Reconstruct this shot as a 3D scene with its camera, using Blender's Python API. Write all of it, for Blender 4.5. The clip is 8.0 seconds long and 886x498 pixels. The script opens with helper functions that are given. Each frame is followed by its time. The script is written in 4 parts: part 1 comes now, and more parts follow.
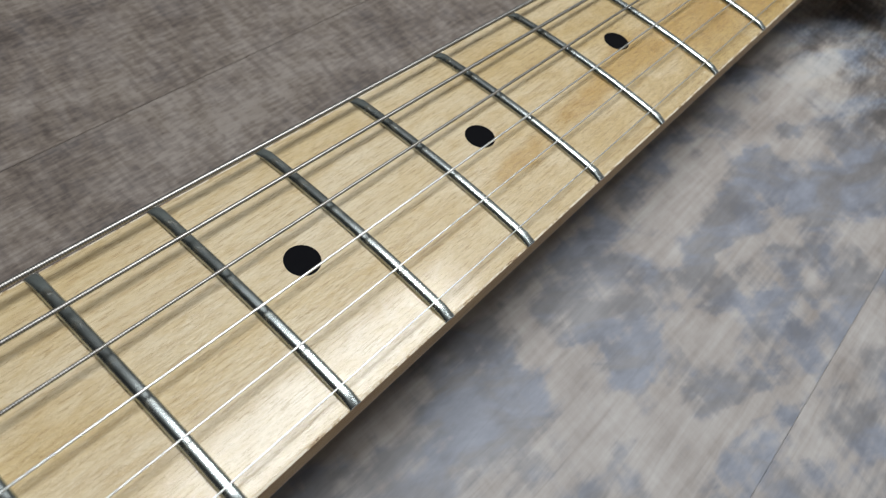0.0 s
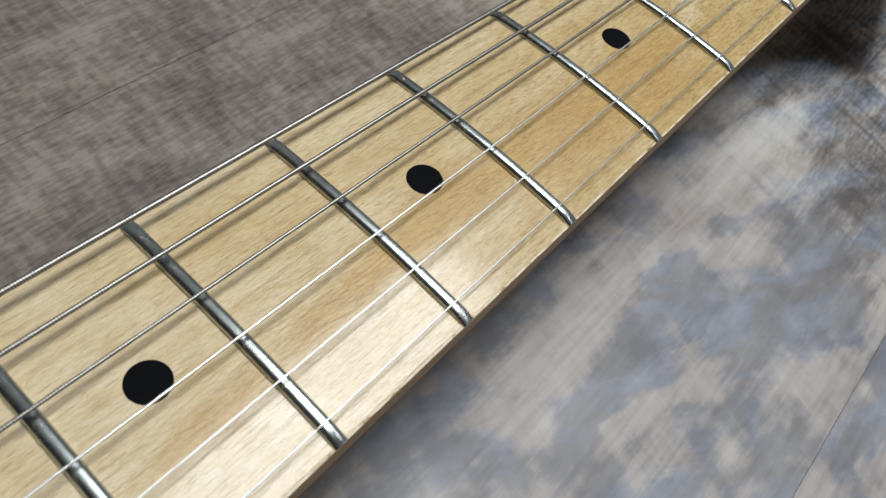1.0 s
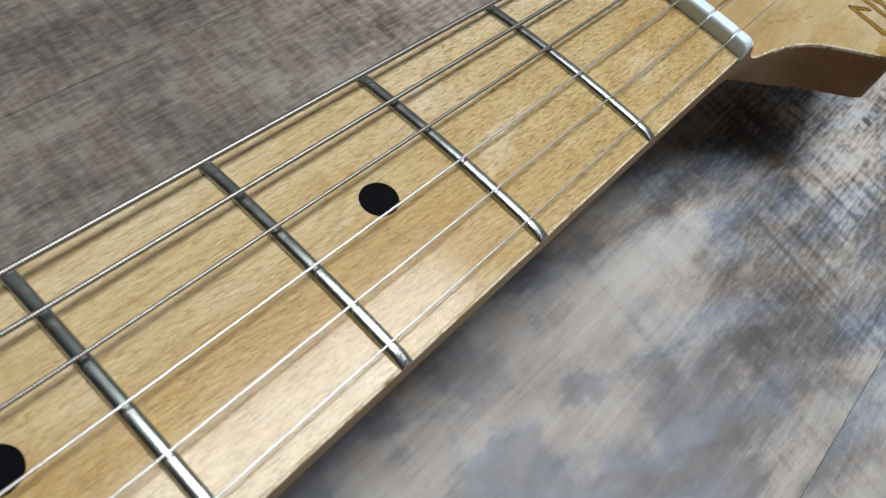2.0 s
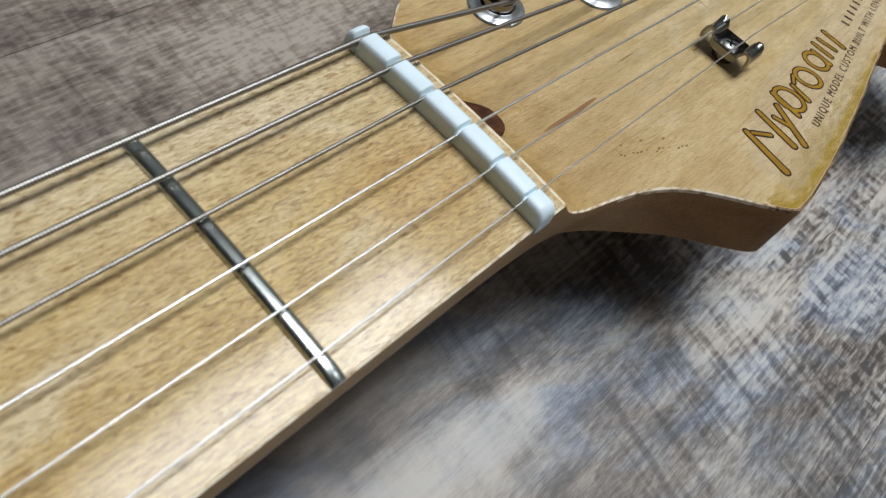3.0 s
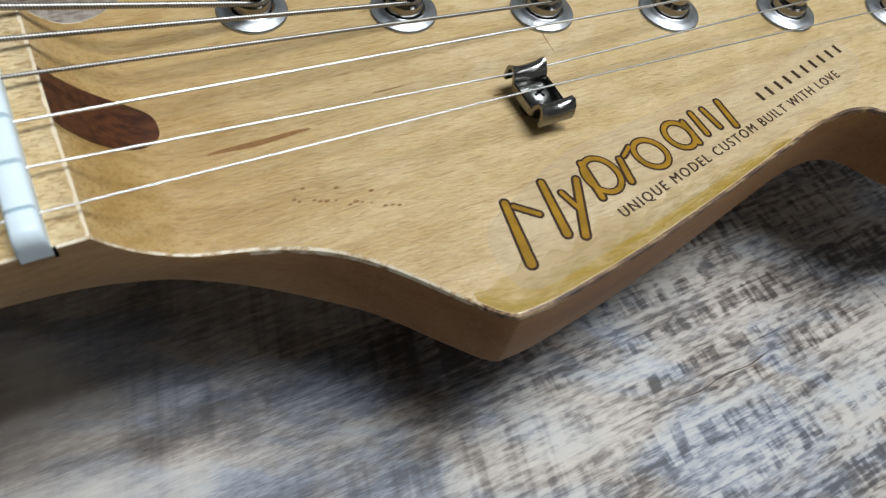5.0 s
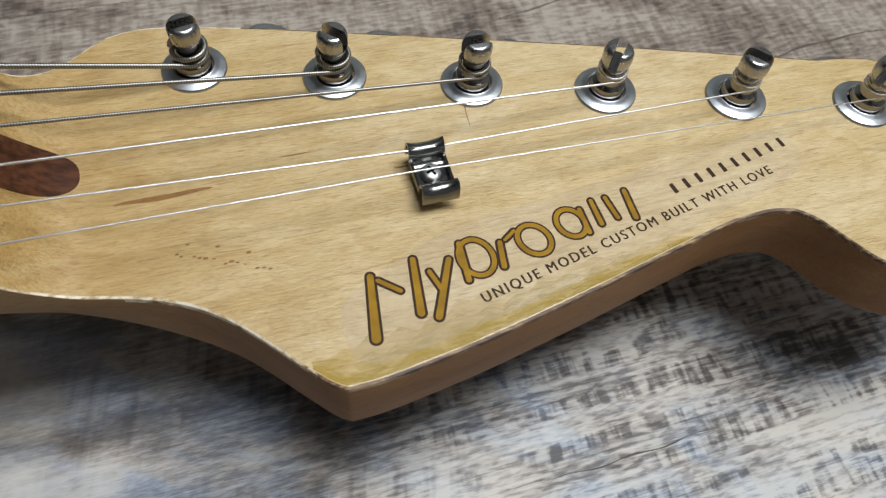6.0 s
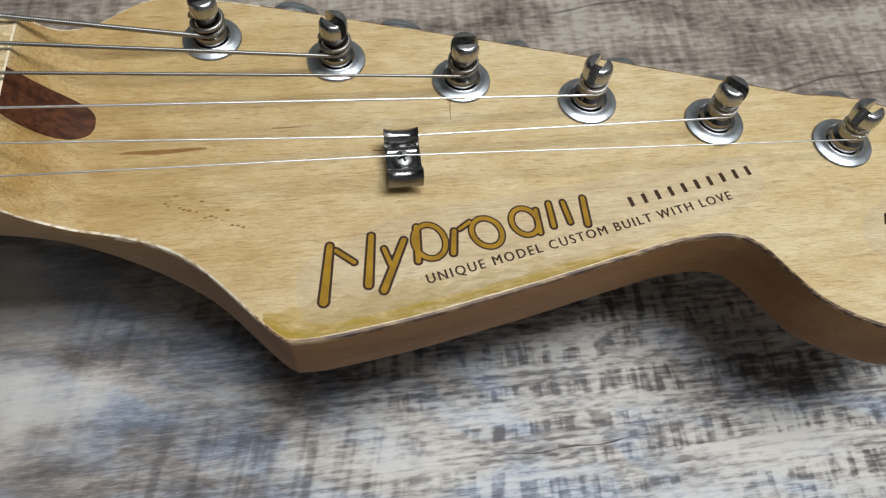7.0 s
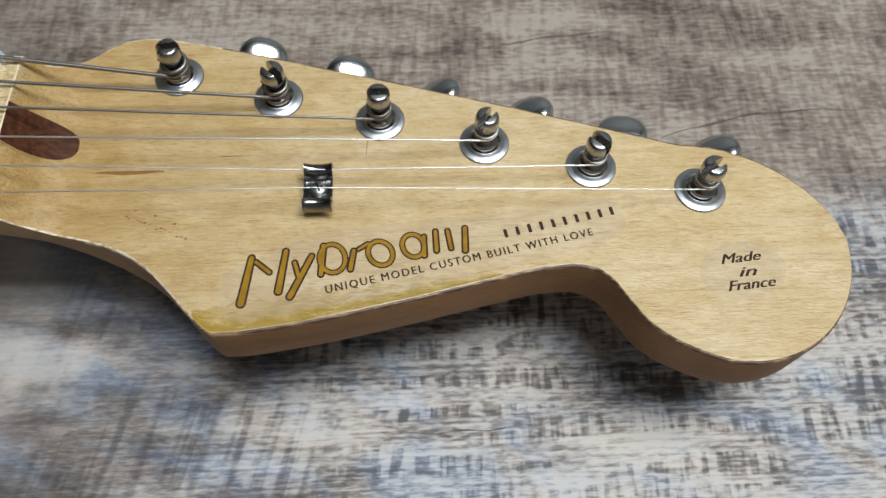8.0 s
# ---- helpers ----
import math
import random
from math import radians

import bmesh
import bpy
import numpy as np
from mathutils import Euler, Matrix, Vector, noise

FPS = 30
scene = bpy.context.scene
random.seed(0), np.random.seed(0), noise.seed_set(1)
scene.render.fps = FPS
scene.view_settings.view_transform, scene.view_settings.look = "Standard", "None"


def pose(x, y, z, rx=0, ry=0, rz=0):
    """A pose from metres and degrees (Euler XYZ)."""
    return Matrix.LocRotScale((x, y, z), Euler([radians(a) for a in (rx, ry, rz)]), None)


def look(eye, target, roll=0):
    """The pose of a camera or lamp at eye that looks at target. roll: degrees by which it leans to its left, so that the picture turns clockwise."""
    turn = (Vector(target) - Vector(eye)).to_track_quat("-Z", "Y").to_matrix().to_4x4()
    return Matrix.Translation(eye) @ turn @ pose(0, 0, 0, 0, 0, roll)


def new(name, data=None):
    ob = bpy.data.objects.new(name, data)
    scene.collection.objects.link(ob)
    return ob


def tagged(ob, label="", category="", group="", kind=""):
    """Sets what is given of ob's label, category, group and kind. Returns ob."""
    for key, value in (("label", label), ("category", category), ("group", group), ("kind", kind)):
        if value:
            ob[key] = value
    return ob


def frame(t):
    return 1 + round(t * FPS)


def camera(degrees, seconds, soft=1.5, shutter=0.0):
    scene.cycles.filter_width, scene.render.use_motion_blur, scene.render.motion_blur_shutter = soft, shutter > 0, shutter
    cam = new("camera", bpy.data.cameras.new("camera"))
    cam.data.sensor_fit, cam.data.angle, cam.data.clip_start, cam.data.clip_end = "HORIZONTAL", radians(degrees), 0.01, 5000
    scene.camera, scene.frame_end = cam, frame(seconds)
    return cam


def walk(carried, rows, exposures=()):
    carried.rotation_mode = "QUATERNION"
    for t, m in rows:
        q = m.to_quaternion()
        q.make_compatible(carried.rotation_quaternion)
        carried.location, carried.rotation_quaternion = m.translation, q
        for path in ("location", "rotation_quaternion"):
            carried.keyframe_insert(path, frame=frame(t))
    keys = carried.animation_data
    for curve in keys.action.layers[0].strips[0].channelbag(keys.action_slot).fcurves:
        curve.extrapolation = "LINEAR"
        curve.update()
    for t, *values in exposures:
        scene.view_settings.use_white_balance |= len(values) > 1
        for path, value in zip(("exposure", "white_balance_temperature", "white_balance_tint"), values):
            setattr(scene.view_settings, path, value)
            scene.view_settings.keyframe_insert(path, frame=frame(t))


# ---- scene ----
MM = 0.001
BOARD = 0.0525  # height of the fretboard's crown above the floor

# The walk: seconds, eye, target, roll.
PATH = [
    (0, (-0.30508, -0.05020, 0.15658), (-0.22097, -0.00953, 0.03923), 19.61),
    (0.2, (-0.28583, -0.04744, 0.15954), (-0.20338, -0.00692, 0.04097), 19.16),
    (0.5, (-0.25413, -0.04412, 0.15727), (-0.17259, -0.00542, 0.03746), 20.11),
    (0.7, (-0.24179, -0.04224, 0.15217), (-0.15986, -0.00509, 0.03214), 20.79),
    (1, (-0.21877, -0.04130, 0.14978), (-0.14022, -0.00411, 0.02753), 20.37),
    (1.2, (-0.20650, -0.04247, 0.14766), (-0.12925, -0.00526, 0.02459), 20.05),
    (1.4, (-0.19416, -0.04022, 0.14837), (-0.11679, -0.00547, 0.02465), 21.66),
    (1.5, (-0.18485, -0.04030, 0.14782), (-0.10914, -0.00453, 0.02336), 20.73),
    (1.7, (-0.16992, -0.04010, 0.14695), (-0.09364, -0.00415, 0.02290), 20.94),
    (2.8, (-0.07415, -0.03934, 0.13526), (0.00747, -0.00283, 0.01483), 24.58),
    (3, (-0.06560, -0.03944, 0.13193), (0.01384, -0.00286, 0.01006), 25.13),
    (3.3, (-0.05970, -0.04522, 0.12634), (0.01812, -0.00495, 0.00459), 24.09),
    (3.5, (-0.04881, -0.04530, 0.12645), (0.02641, -0.00355, 0.00357), 24.07),
    (3.7, (-0.04039, -0.04944, 0.12482), (0.03234, -0.00209, 0.00248), 21.55),
    (4, (-0.02863, -0.05547, 0.12428), (0.03902, -0.00360, 0.00086), 20.15),
    (4.2, (-0.02031, -0.05822, 0.12110), (0.04696, -0.00431, -0.00165), 20.36),
    (4.5, (-0.00808, -0.06510, 0.12478), (0.05513, -0.00797, 0.00133), 19.70),
    (4.7, (0.00065, -0.07113, 0.12593), (0.06107, -0.01034, 0.00283), 18.18),
    (5.8, (0.04085, -0.08053, 0.14103), (0.07574, -0.01007, 0.01329), 9.02),
    (6, (0.04921, -0.08331, 0.14496), (0.08048, -0.01223, 0.01662), 8.42),
    (6.2, (0.05246, -0.08711, 0.14495), (0.08115, -0.01526, 0.01644), 8.33),
    (6.5, (0.05398, -0.09137, 0.14439), (0.07764, -0.01922, 0.01503), 7.96),
    (6.7, (0.05885, -0.08930, 0.15005), (0.07992, -0.01900, 0.01923), 8.04),
    (7, (0.06626, -0.09190, 0.15600), (0.08349, -0.02151, 0.02467), 7.33),
    (7.2, (0.07249, -0.09508, 0.15939), (0.08716, -0.02531, 0.02741), 6.54),
    (7.3, (0.07640, -0.09732, 0.16219), (0.09082, -0.03053, 0.02866), 5.61),
    (7.5, (0.08121, -0.09719, 0.16751), (0.09246, -0.02911, 0.03433), 5.39),
    (7.7, (0.08768, -0.09971, 0.17442), (0.09670, -0.03142, 0.04117), 4.35),
    (8, (0.09614, -0.09962, 0.18784), (0.10257, -0.03329, 0.05346), 3.21),
]
cam = camera(61.8, 8.0, soft=1.3)
cam.data.dof.use_dof = True
cam.data.dof.focus_distance = 0.134
cam.data.dof.aperture_fstop = 34
walk(cam, [(t, look(eye, target, roll)) for t, eye, target, roll in PATH], exposures=[(0, 0.04), (1.7, 0.02), (3.0, -0.12), (4.5, 0.0), (6.0, 0.03), (8.0, 0.0)])

# ---- light: a room with white ceiling panels, the small one added as fill ----
world = bpy.data.worlds.new("world")
scene.world = world
world.use_nodes = True
wn = world.node_tree.nodes
sky = wn.new("ShaderNodeTexSky")
sky.sky_type = "NISHITA"
sky.sun_disc = False
sky.sun_elevation = radians(40)
sky.sun_rotation = radians(120)
world.node_tree.links.new(sky.outputs[0], wn["Background"].inputs[0])
wn["Background"].inputs[1].default_value = 0.08

ROOM = (-1.9, 2.3, -2.1, 1.7, 2.4)  # x0, x1, y0, y1, height


def area_lamp(name, x, y, z, sx, sy, watts, colour):
    data = bpy.data.lights.new(name, "AREA")
    data.shape, data.size, data.size_y = "RECTANGLE", sx, sy
    data.energy, data.color = watts, colour
    ob = new(name, data)
    ob.location = (x, y, z)
    return ob


# the small second panel is an added fill light, not a known lamp
PANELS = [(0.64, 0.0, 1.4, 0.96, 70), (1.3, -1.35, 0.6, 0.6, 4)]
for px, py, sx, sy, watts in PANELS:
    area_lamp("panel_lamp", px, py, ROOM[4] - 0.045, sx - 0.06, sy - 0.06, watts, (0.9, 0.955, 1.0))


# ---- materials ----
def material(name):
    mat = bpy.data.materials.new(name)
    mat.use_nodes = True
    nt = mat.node_tree
    return mat, nt, nt.nodes["Principled BSDF"]


def node(nt, kind, **values):
    n = nt.nodes.new(kind)
    for key, value in values.items():
        if key in n.inputs:
            n.inputs[key].default_value = value
    return n


def plain(name, colour, rough=0.5, metal=0.0, coat=0.0, grain=0.0, scale=400.0, bump=0.0):
    """A simple surface with faint uneven colour and relief."""
    mat, nt, p = material(name)
    p.inputs["Base Color"].default_value = (*colour, 1)
    p.inputs["Roughness"].default_value = rough
    p.inputs["Metallic"].default_value = metal
    p.inputs["Coat Weight"].default_value = coat
    if grain or bump:
        tc = nt.nodes.new("ShaderNodeTexCoord")
        no = node(nt, "ShaderNodeTexNoise", Scale=scale, Detail=5.0)
        nt.links.new(tc.outputs["Object"], no.inputs["Vector"])
        if grain:
            mix = nt.nodes.new("ShaderNodeMix")
            mix.data_type = "RGBA"
            mix.inputs[6].default_value = (*[c * (1 - grain) for c in colour], 1)
            mix.inputs[7].default_value = (*[min(1, c * (1 + grain)) for c in colour], 1)
            nt.links.new(no.outputs[0], mix.inputs[0])
            nt.links.new(mix.outputs[2], p.inputs["Base Color"])
            ra = nt.nodes.new("ShaderNodeMapRange")
            ra.inputs[3].default_value, ra.inputs[4].default_value = rough * 0.8, min(1, rough * 1.25)
            nt.links.new(no.outputs[0], ra.inputs[0])
            nt.links.new(ra.outputs[0], p.inputs["Roughness"])
        if bump:
            bu = node(nt, "ShaderNodeBump", Strength=bump, Distance=0.0002)
            nt.links.new(no.outputs[0], bu.inputs["Height"])
            nt.links.new(bu.outputs[0], p.inputs["Normal"])
    return mat


def stretched(nt, tc, scale, turn=0.0, detail=4.0, rough=0.55, offset=None, distort=0.0):
    """Noise stretched along the grain; scale per metre on each axis."""
    if turn:
        first = nt.nodes.new("ShaderNodeMapping")
        first.inputs["Rotation"].default_value = (0, 0, radians(turn))
        nt.links.new(tc, first.inputs["Vector"])
        tc = first.outputs[0]
    mp = nt.nodes.new("ShaderNodeMapping")
    mp.inputs["Scale"].default_value = scale
    nt.links.new(tc, mp.inputs["Vector"])
    no = node(nt, "ShaderNodeTexNoise", Scale=1.0, Detail=detail, Roughness=rough, Distortion=distort)
    nt.links.new(mp.outputs[0], no.inputs["Vector"])
    return no.outputs[0]


def ramp(nt, fac, stops):
    r = nt.nodes.new("ShaderNodeValToRGB")
    el = r.color_ramp.elements
    while len(el) < len(stops):
        el.new(0.5)
    for e, (pos, col) in zip(el, stops):
        e.position = pos
        e.color = (*col, 1) if len(col) == 3 else col
    nt.links.new(fac, r.inputs[0])
    return r.outputs[0]


def blend(nt, fac, a, b, kind="MIX"):
    m = nt.nodes.new("ShaderNodeMix")
    m.data_type, m.blend_type = "RGBA", kind
    for sock, v in ((m.inputs[0], fac), (m.inputs[6], a), (m.inputs[7], b)):
        if isinstance(v, (int, float)):
            sock.default_value = v
        elif isinstance(v, tuple):
            sock.default_value = (*v, 1)
        else:
            nt.links.new(v, sock)
    return m.outputs[2]


# amber stains played into the fretboard: x, y, half length, half width in millimetres
STAINS = [(-150, -6, 28, 7), (-120, -9, 24, 11), (-174, -8, 18, 4), (-92, -11, 28, 13), (-10, -4.5, 15, 10), (-200, -10, 13, 3.5)]


def maple(name, light, dark, rough=0.38, coat=0.25, aged=None, shaded_brown=None):
    """Clear-finished maple, the grain along x."""
    mat, nt, p = material(name)
    tc = nt.nodes.new("ShaderNodeTexCoord").outputs["Object"]
    broad = stretched(nt, tc, (16, 60, 60), detail=4, rough=0.6, distort=0.6)
    mottle = stretched(nt, tc, (130, 260, 260), detail=4, rough=0.6, distort=0.8)
    lines = stretched(nt, tc, (20, 900, 900), detail=5, rough=0.65, distort=0.4)
    fine = stretched(nt, tc, (230, 3000, 3000), detail=5, rough=0.7, distort=0.5)
    peel = stretched(nt, tc, (640, 2300, 2300), turn=6, detail=4, rough=0.62, distort=0.7)
    blotch = stretched(nt, tc, (38, 95, 95), detail=4, rough=0.62, distort=0.9)
    col = ramp(nt, broad, [(0.36, dark), (0.62, light)])
    # towards the headstock the sides turn browner, with shade mixed into the colour
    if shaded_brown:
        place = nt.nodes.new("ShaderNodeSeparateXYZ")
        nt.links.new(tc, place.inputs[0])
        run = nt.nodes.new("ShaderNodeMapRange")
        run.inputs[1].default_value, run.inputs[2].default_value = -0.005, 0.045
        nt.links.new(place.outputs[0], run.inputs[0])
        col = blend(nt, run.outputs[0], col, ramp(nt, broad, [(0.36, shaded_brown[1]), (0.62, shaded_brown[0])]))
    if aged:
        sep = nt.nodes.new("ShaderNodeSeparateXYZ")
        nt.links.new(tc, sep.inputs[0])
        mr = nt.nodes.new("ShaderNodeMapRange")
        mr.inputs[1].default_value, mr.inputs[2].default_value = -0.21, 0.05
        nt.links.new(sep.outputs[0], mr.inputs[0])
        share = blend(nt, 1.0, ramp(nt, mr.outputs[0], [(0.0, (0.2, 0.2, 0.2)), (0.25, (0.5, 0.5, 0.5)), (0.5, (0.82, 0.82, 0.82)), (0.78, (0.72, 0.72, 0.72)), (0.84, (0.3, 0.3, 0.3))]), ramp(nt, blotch, [(0.47, (1, 1, 1)), (0.64, (0.4, 0.4, 0.4))]), "MULTIPLY")
        side = nt.nodes.new("ShaderNodeMapRange")
        side.inputs[1].default_value, side.inputs[2].default_value = -0.006, 0.018
        side.inputs[3].default_value, side.inputs[4].default_value = 1.0, 0.5
        nt.links.new(sep.outputs[1], side.inputs[0])
        share = blend(nt, 1.0, share, side.outputs[0], "MULTIPLY")
        col = blend(nt, share, col, aged)
        shake = node(nt, "ShaderNodeTexNoise", Scale=140.0, Detail=5.0, Roughness=0.6)
        nt.links.new(tc, shake.inputs["Vector"])
        drift = nt.nodes.new("ShaderNodeVectorMath")
        drift.operation = "MULTIPLY_ADD"
        nt.links.new(shake.outputs["Color"], drift.inputs[0])
        drift.inputs[1].default_value = (0.012, 0.005, 0)
        nt.links.new(tc, drift.inputs[2])
        for cx, cy, rx, ry in STAINS:
            spot = nt.nodes.new("ShaderNodeMapping")
            spot.vector_type = "TEXTURE"
            spot.inputs["Location"].default_value = (cx * MM + 0.006, cy * MM + 0.0025, BOARD)
            spot.inputs["Scale"].default_value = (rx * MM, ry * MM, 0.02)
            nt.links.new(drift.outputs[0], spot.inputs["Vector"])
            fade = nt.nodes.new("ShaderNodeTexGradient")
            fade.gradient_type = "SPHERICAL"
            nt.links.new(spot.outputs[0], fade.inputs["Vector"])
            col = blend(nt, ramp(nt, fade.outputs["Fac"], [(0.05, (0, 0, 0)), (0.55, (0.62, 0.62, 0.62))]), col, (0.46, 0.27, 0.062))
        # headstock tone along x: darkest amber just past the lip, paler towards the tip
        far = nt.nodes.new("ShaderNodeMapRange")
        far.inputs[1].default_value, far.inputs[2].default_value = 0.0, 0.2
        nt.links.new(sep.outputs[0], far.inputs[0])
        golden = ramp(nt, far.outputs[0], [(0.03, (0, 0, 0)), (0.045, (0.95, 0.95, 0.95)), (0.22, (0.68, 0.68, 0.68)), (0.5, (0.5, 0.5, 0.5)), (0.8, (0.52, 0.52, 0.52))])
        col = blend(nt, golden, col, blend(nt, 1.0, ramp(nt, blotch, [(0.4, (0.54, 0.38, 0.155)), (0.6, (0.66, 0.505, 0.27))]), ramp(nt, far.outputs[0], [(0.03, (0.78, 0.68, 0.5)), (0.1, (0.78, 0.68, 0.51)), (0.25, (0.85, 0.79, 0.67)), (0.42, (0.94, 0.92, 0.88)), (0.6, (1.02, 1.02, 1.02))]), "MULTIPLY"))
        worn = ramp(nt, mr.outputs[0], [(0.0, (0.2, 0.2, 0.2)), (0.5, (0.6, 0.6, 0.6)), (0.64, (0.95, 0.95, 0.95)), (0.83, (0.95, 0.95, 0.95)), (0.86, (0.25, 0.25, 0.25))])
        col = blend(nt, worn, col, blend(nt, 1.0, col, ramp(nt, peel, [(0.32, (0.5, 0.34, 0.15)), (0.46, (0.95, 0.94, 0.9)), (0.62, (1.25, 1.28, 1.33))]), "MULTIPLY"))
    col = blend(nt, 0.5, col, ramp(nt, mottle, [(0.32, (0.8, 0.7, 0.5)), (0.6, (1, 1, 1))]), "MULTIPLY")
    col = blend(nt, 0.3, col, ramp(nt, lines, [(0.36, (0.66, 0.52, 0.32)), (0.47, (1, 1, 1))]), "MULTIPLY")
    col = blend(nt, 0.52, col, ramp(nt, fine, [(0.36, (0.5, 0.38, 0.24)), (0.46, (1, 1, 1)), (0.65, (1.08, 1.08, 1.08))]), "MULTIPLY")
    nt.links.new(col, p.inputs["Base Color"])
    ra = nt.nodes.new("ShaderNodeMapRange")
    ra.inputs[3].default_value, ra.inputs[4].default_value = rough - 0.08, rough + 0.12
    nt.links.new(mottle, ra.inputs[0])
    nt.links.new(ra.outputs[0], p.inputs["Roughness"])
    p.inputs["Coat Weight"].default_value = coat
    p.inputs["Coat Roughness"].default_value = 0.13
    if aged:
        p.inputs["Coat IOR"].default_value = 1.56
        nt.links.new(ramp(nt, mr.outputs[0], [(0.0, (0.4, 0.4, 0.4)), (0.5, (0.4, 0.4, 0.4)), (0.8, (0.5, 0.6, 0.6)), (0.85, (0.28, 0.28, 0.28))]), p.inputs["Coat Weight"])
    bu = node(nt, "ShaderNodeBump", Strength=0.9, Distance=0.0002)
    nt.links.new(peel, bu.inputs["Height"])
    bu2 = node(nt, "ShaderNodeBump", Strength=0.2, Distance=0.0004)
    nt.links.new(mottle, bu2.inputs["Height"])
    nt.links.new(bu.outputs[0], bu2.inputs["Normal"])
    nt.links.new(bu2.outputs[0], p.inputs["Normal"])
    return mat


# bare and painted patches of the worn print: x, y, half length, half width in millimetres
BARE = [(-121, -31, 13, 8), (-123, -62, 11, 12), (-157, -63, 17, 10), (-187, -65, 13, 10), (-195, -43, 16, 12), (-63, -34, 22, 7), (-40, -43, 12, 9), (-3, -30, 24, 10), (-16, -12, 18, 9), (-104, -30, 16, 9), (-96, -58, 13, 10), (14, -35, 16, 4), (70, -56, 18, 5), (92, -61, 26, 6), (116, -49, 38, 4.5), (155, -61, 20, 7), (118, -75, 34, 8)]
# the patch at (36, -27) also paints in the shadow under the headstock
PAINTED_SHADED = [(-180, -55, 12, 9), (-144, -54, 13, 11), (-88, -45, 16, 9), (-216, -33, 16, 11), (-111, -43, 14, 7), (-72, -65, 20, 11), (-46, -73, 15, 11), (9, -26, 18, 4), (36, -27, 34, 11), (8, -49, 22, 8), (26, -60, 22, 8), (46, -48, 16, 7), (99, -56, 22, 7), (90, -43, 20, 4), (145, -54, 16, 6), (-20, -62, 24, 12), (9, -66, 28, 12)]


def plank_print(name):
    """Weathered plank print: pale and tan wood with slate-blue worn paint on one half, brown-grey on the other."""
    mat, nt, p = material(name)
    tc0 = nt.nodes.new("ShaderNodeTexCoord").outputs["Object"]
    info = nt.nodes.new("ShaderNodeObjectInfo").outputs["Random"]
    comb = nt.nodes.new("ShaderNodeCombineXYZ")
    for i in range(3):
        nt.links.new(info, comb.inputs[i])
    off = nt.nodes.new("ShaderNodeVectorMath")
    off.operation = "MULTIPLY_ADD"
    nt.links.new(comb.outputs[0], off.inputs[0])
    off.inputs[1].default_value = (7.3, 3.1, 0)
    nt.links.new(tc0, off.inputs[2])
    tc = off.outputs[0]

    def add(a, b, share):
        """a + share * (b - 0.5)"""
        m = nt.nodes.new("ShaderNodeMath")
        m.operation = "MULTIPLY_ADD"
        nt.links.new(b, m.inputs[0])
        m.inputs[1].default_value = share
        n = nt.nodes.new("ShaderNodeMath")
        n.operation = "SUBTRACT"
        nt.links.new(a, n.inputs[0])
        n.inputs[1].default_value = share * 0.5
        nt.links.new(n.outputs[0], m.inputs[2])
        return m.outputs[0]

    def span(v, lo, hi, to_lo=0.0, to_hi=1.0):
        m = nt.nodes.new("ShaderNodeMapRange")
        m.interpolation_type = "SMOOTHSTEP"
        for i, x in enumerate((lo, hi, to_lo, to_hi)):
            m.inputs[i + 1].default_value = x
        nt.links.new(v, m.inputs[0])
        return m.outputs[0]

    def grey(v):
        return (v, v, v)

    def grey_value(v):
        n = nt.nodes.new("ShaderNodeValue")
        n.outputs[0].default_value = v
        return n.outputs[0]

    patch = stretched(nt, tc, (23, 50, 1), turn=12, detail=3, rough=0.5, distort=0.7)
    dashes = stretched(nt, tc, (170, 820, 1), detail=5, rough=0.6, distort=0.35)
    fibre = stretched(nt, tc, (420, 3200, 1), detail=3, rough=0.6, distort=0.2)
    long = stretched(nt, tc, (24, 420, 1), detail=5, rough=0.62, distort=0.25)
    saw = stretched(nt, tc, (300, 30, 1), turn=12, detail=4, rough=0.65, distort=0.35)
    comb_lines = stretched(nt, tc, (430, 80, 1), turn=3, detail=5, rough=0.7, distort=0.4)
    bars = stretched(nt, tc, (430, 70, 1), turn=2, detail=2, rough=0.45, distort=0.1)
    slant = stretched(nt, tc, (310, 14, 1), turn=14, detail=2.5, rough=0.5, distort=0.12)
    rows = stretched(nt, tc, (20, 210, 1), detail=2.5, rough=0.55, distort=0.25)
    hair = stretched(nt, tc, (34, 1050, 1), detail=3, rough=0.55, distort=0.2)
    flecks = stretched(nt, tc, (260, 900, 1), detail=2, rough=0.5, distort=0.2)
    wide_saw = stretched(nt, tc, (105, 7, 1), turn=24, detail=2, rough=0.5, distort=0.2)
    where = stretched(nt, tc, (15, 21, 1), turn=-30, detail=2)
    worked = stretched(nt, tc, (38, 60, 1), turn=20, detail=3, rough=0.6, distort=0.5)
    tone = stretched(nt, tc, (42, 80, 1), detail=4, rough=0.6)
    hue = stretched(nt, tc, (30, 62, 1), turn=25, detail=4, rough=0.6, distort=0.6)
    crack = stretched(nt, tc, (7, 60, 1), turn=4, detail=2, distort=0.8)
    spot = nt.nodes.new("ShaderNodeSeparateXYZ")
    nt.links.new(tc0, spot.inputs[0])
    along = span(add(spot.outputs[0], where, 0.1), -0.06, 0.02)
    # the print of bare and painted patches, headstock shadow among them, with torn outlines
    shake = nt.nodes.new("ShaderNodeTexNoise")
    shake.inputs["Scale"].default_value = 75.0
    shake.inputs["Detail"].default_value = 6.0
    shake.inputs["Roughness"].default_value = 0.6
    nt.links.new(tc0, shake.inputs["Vector"])
    drift = nt.nodes.new("ShaderNodeVectorMath")
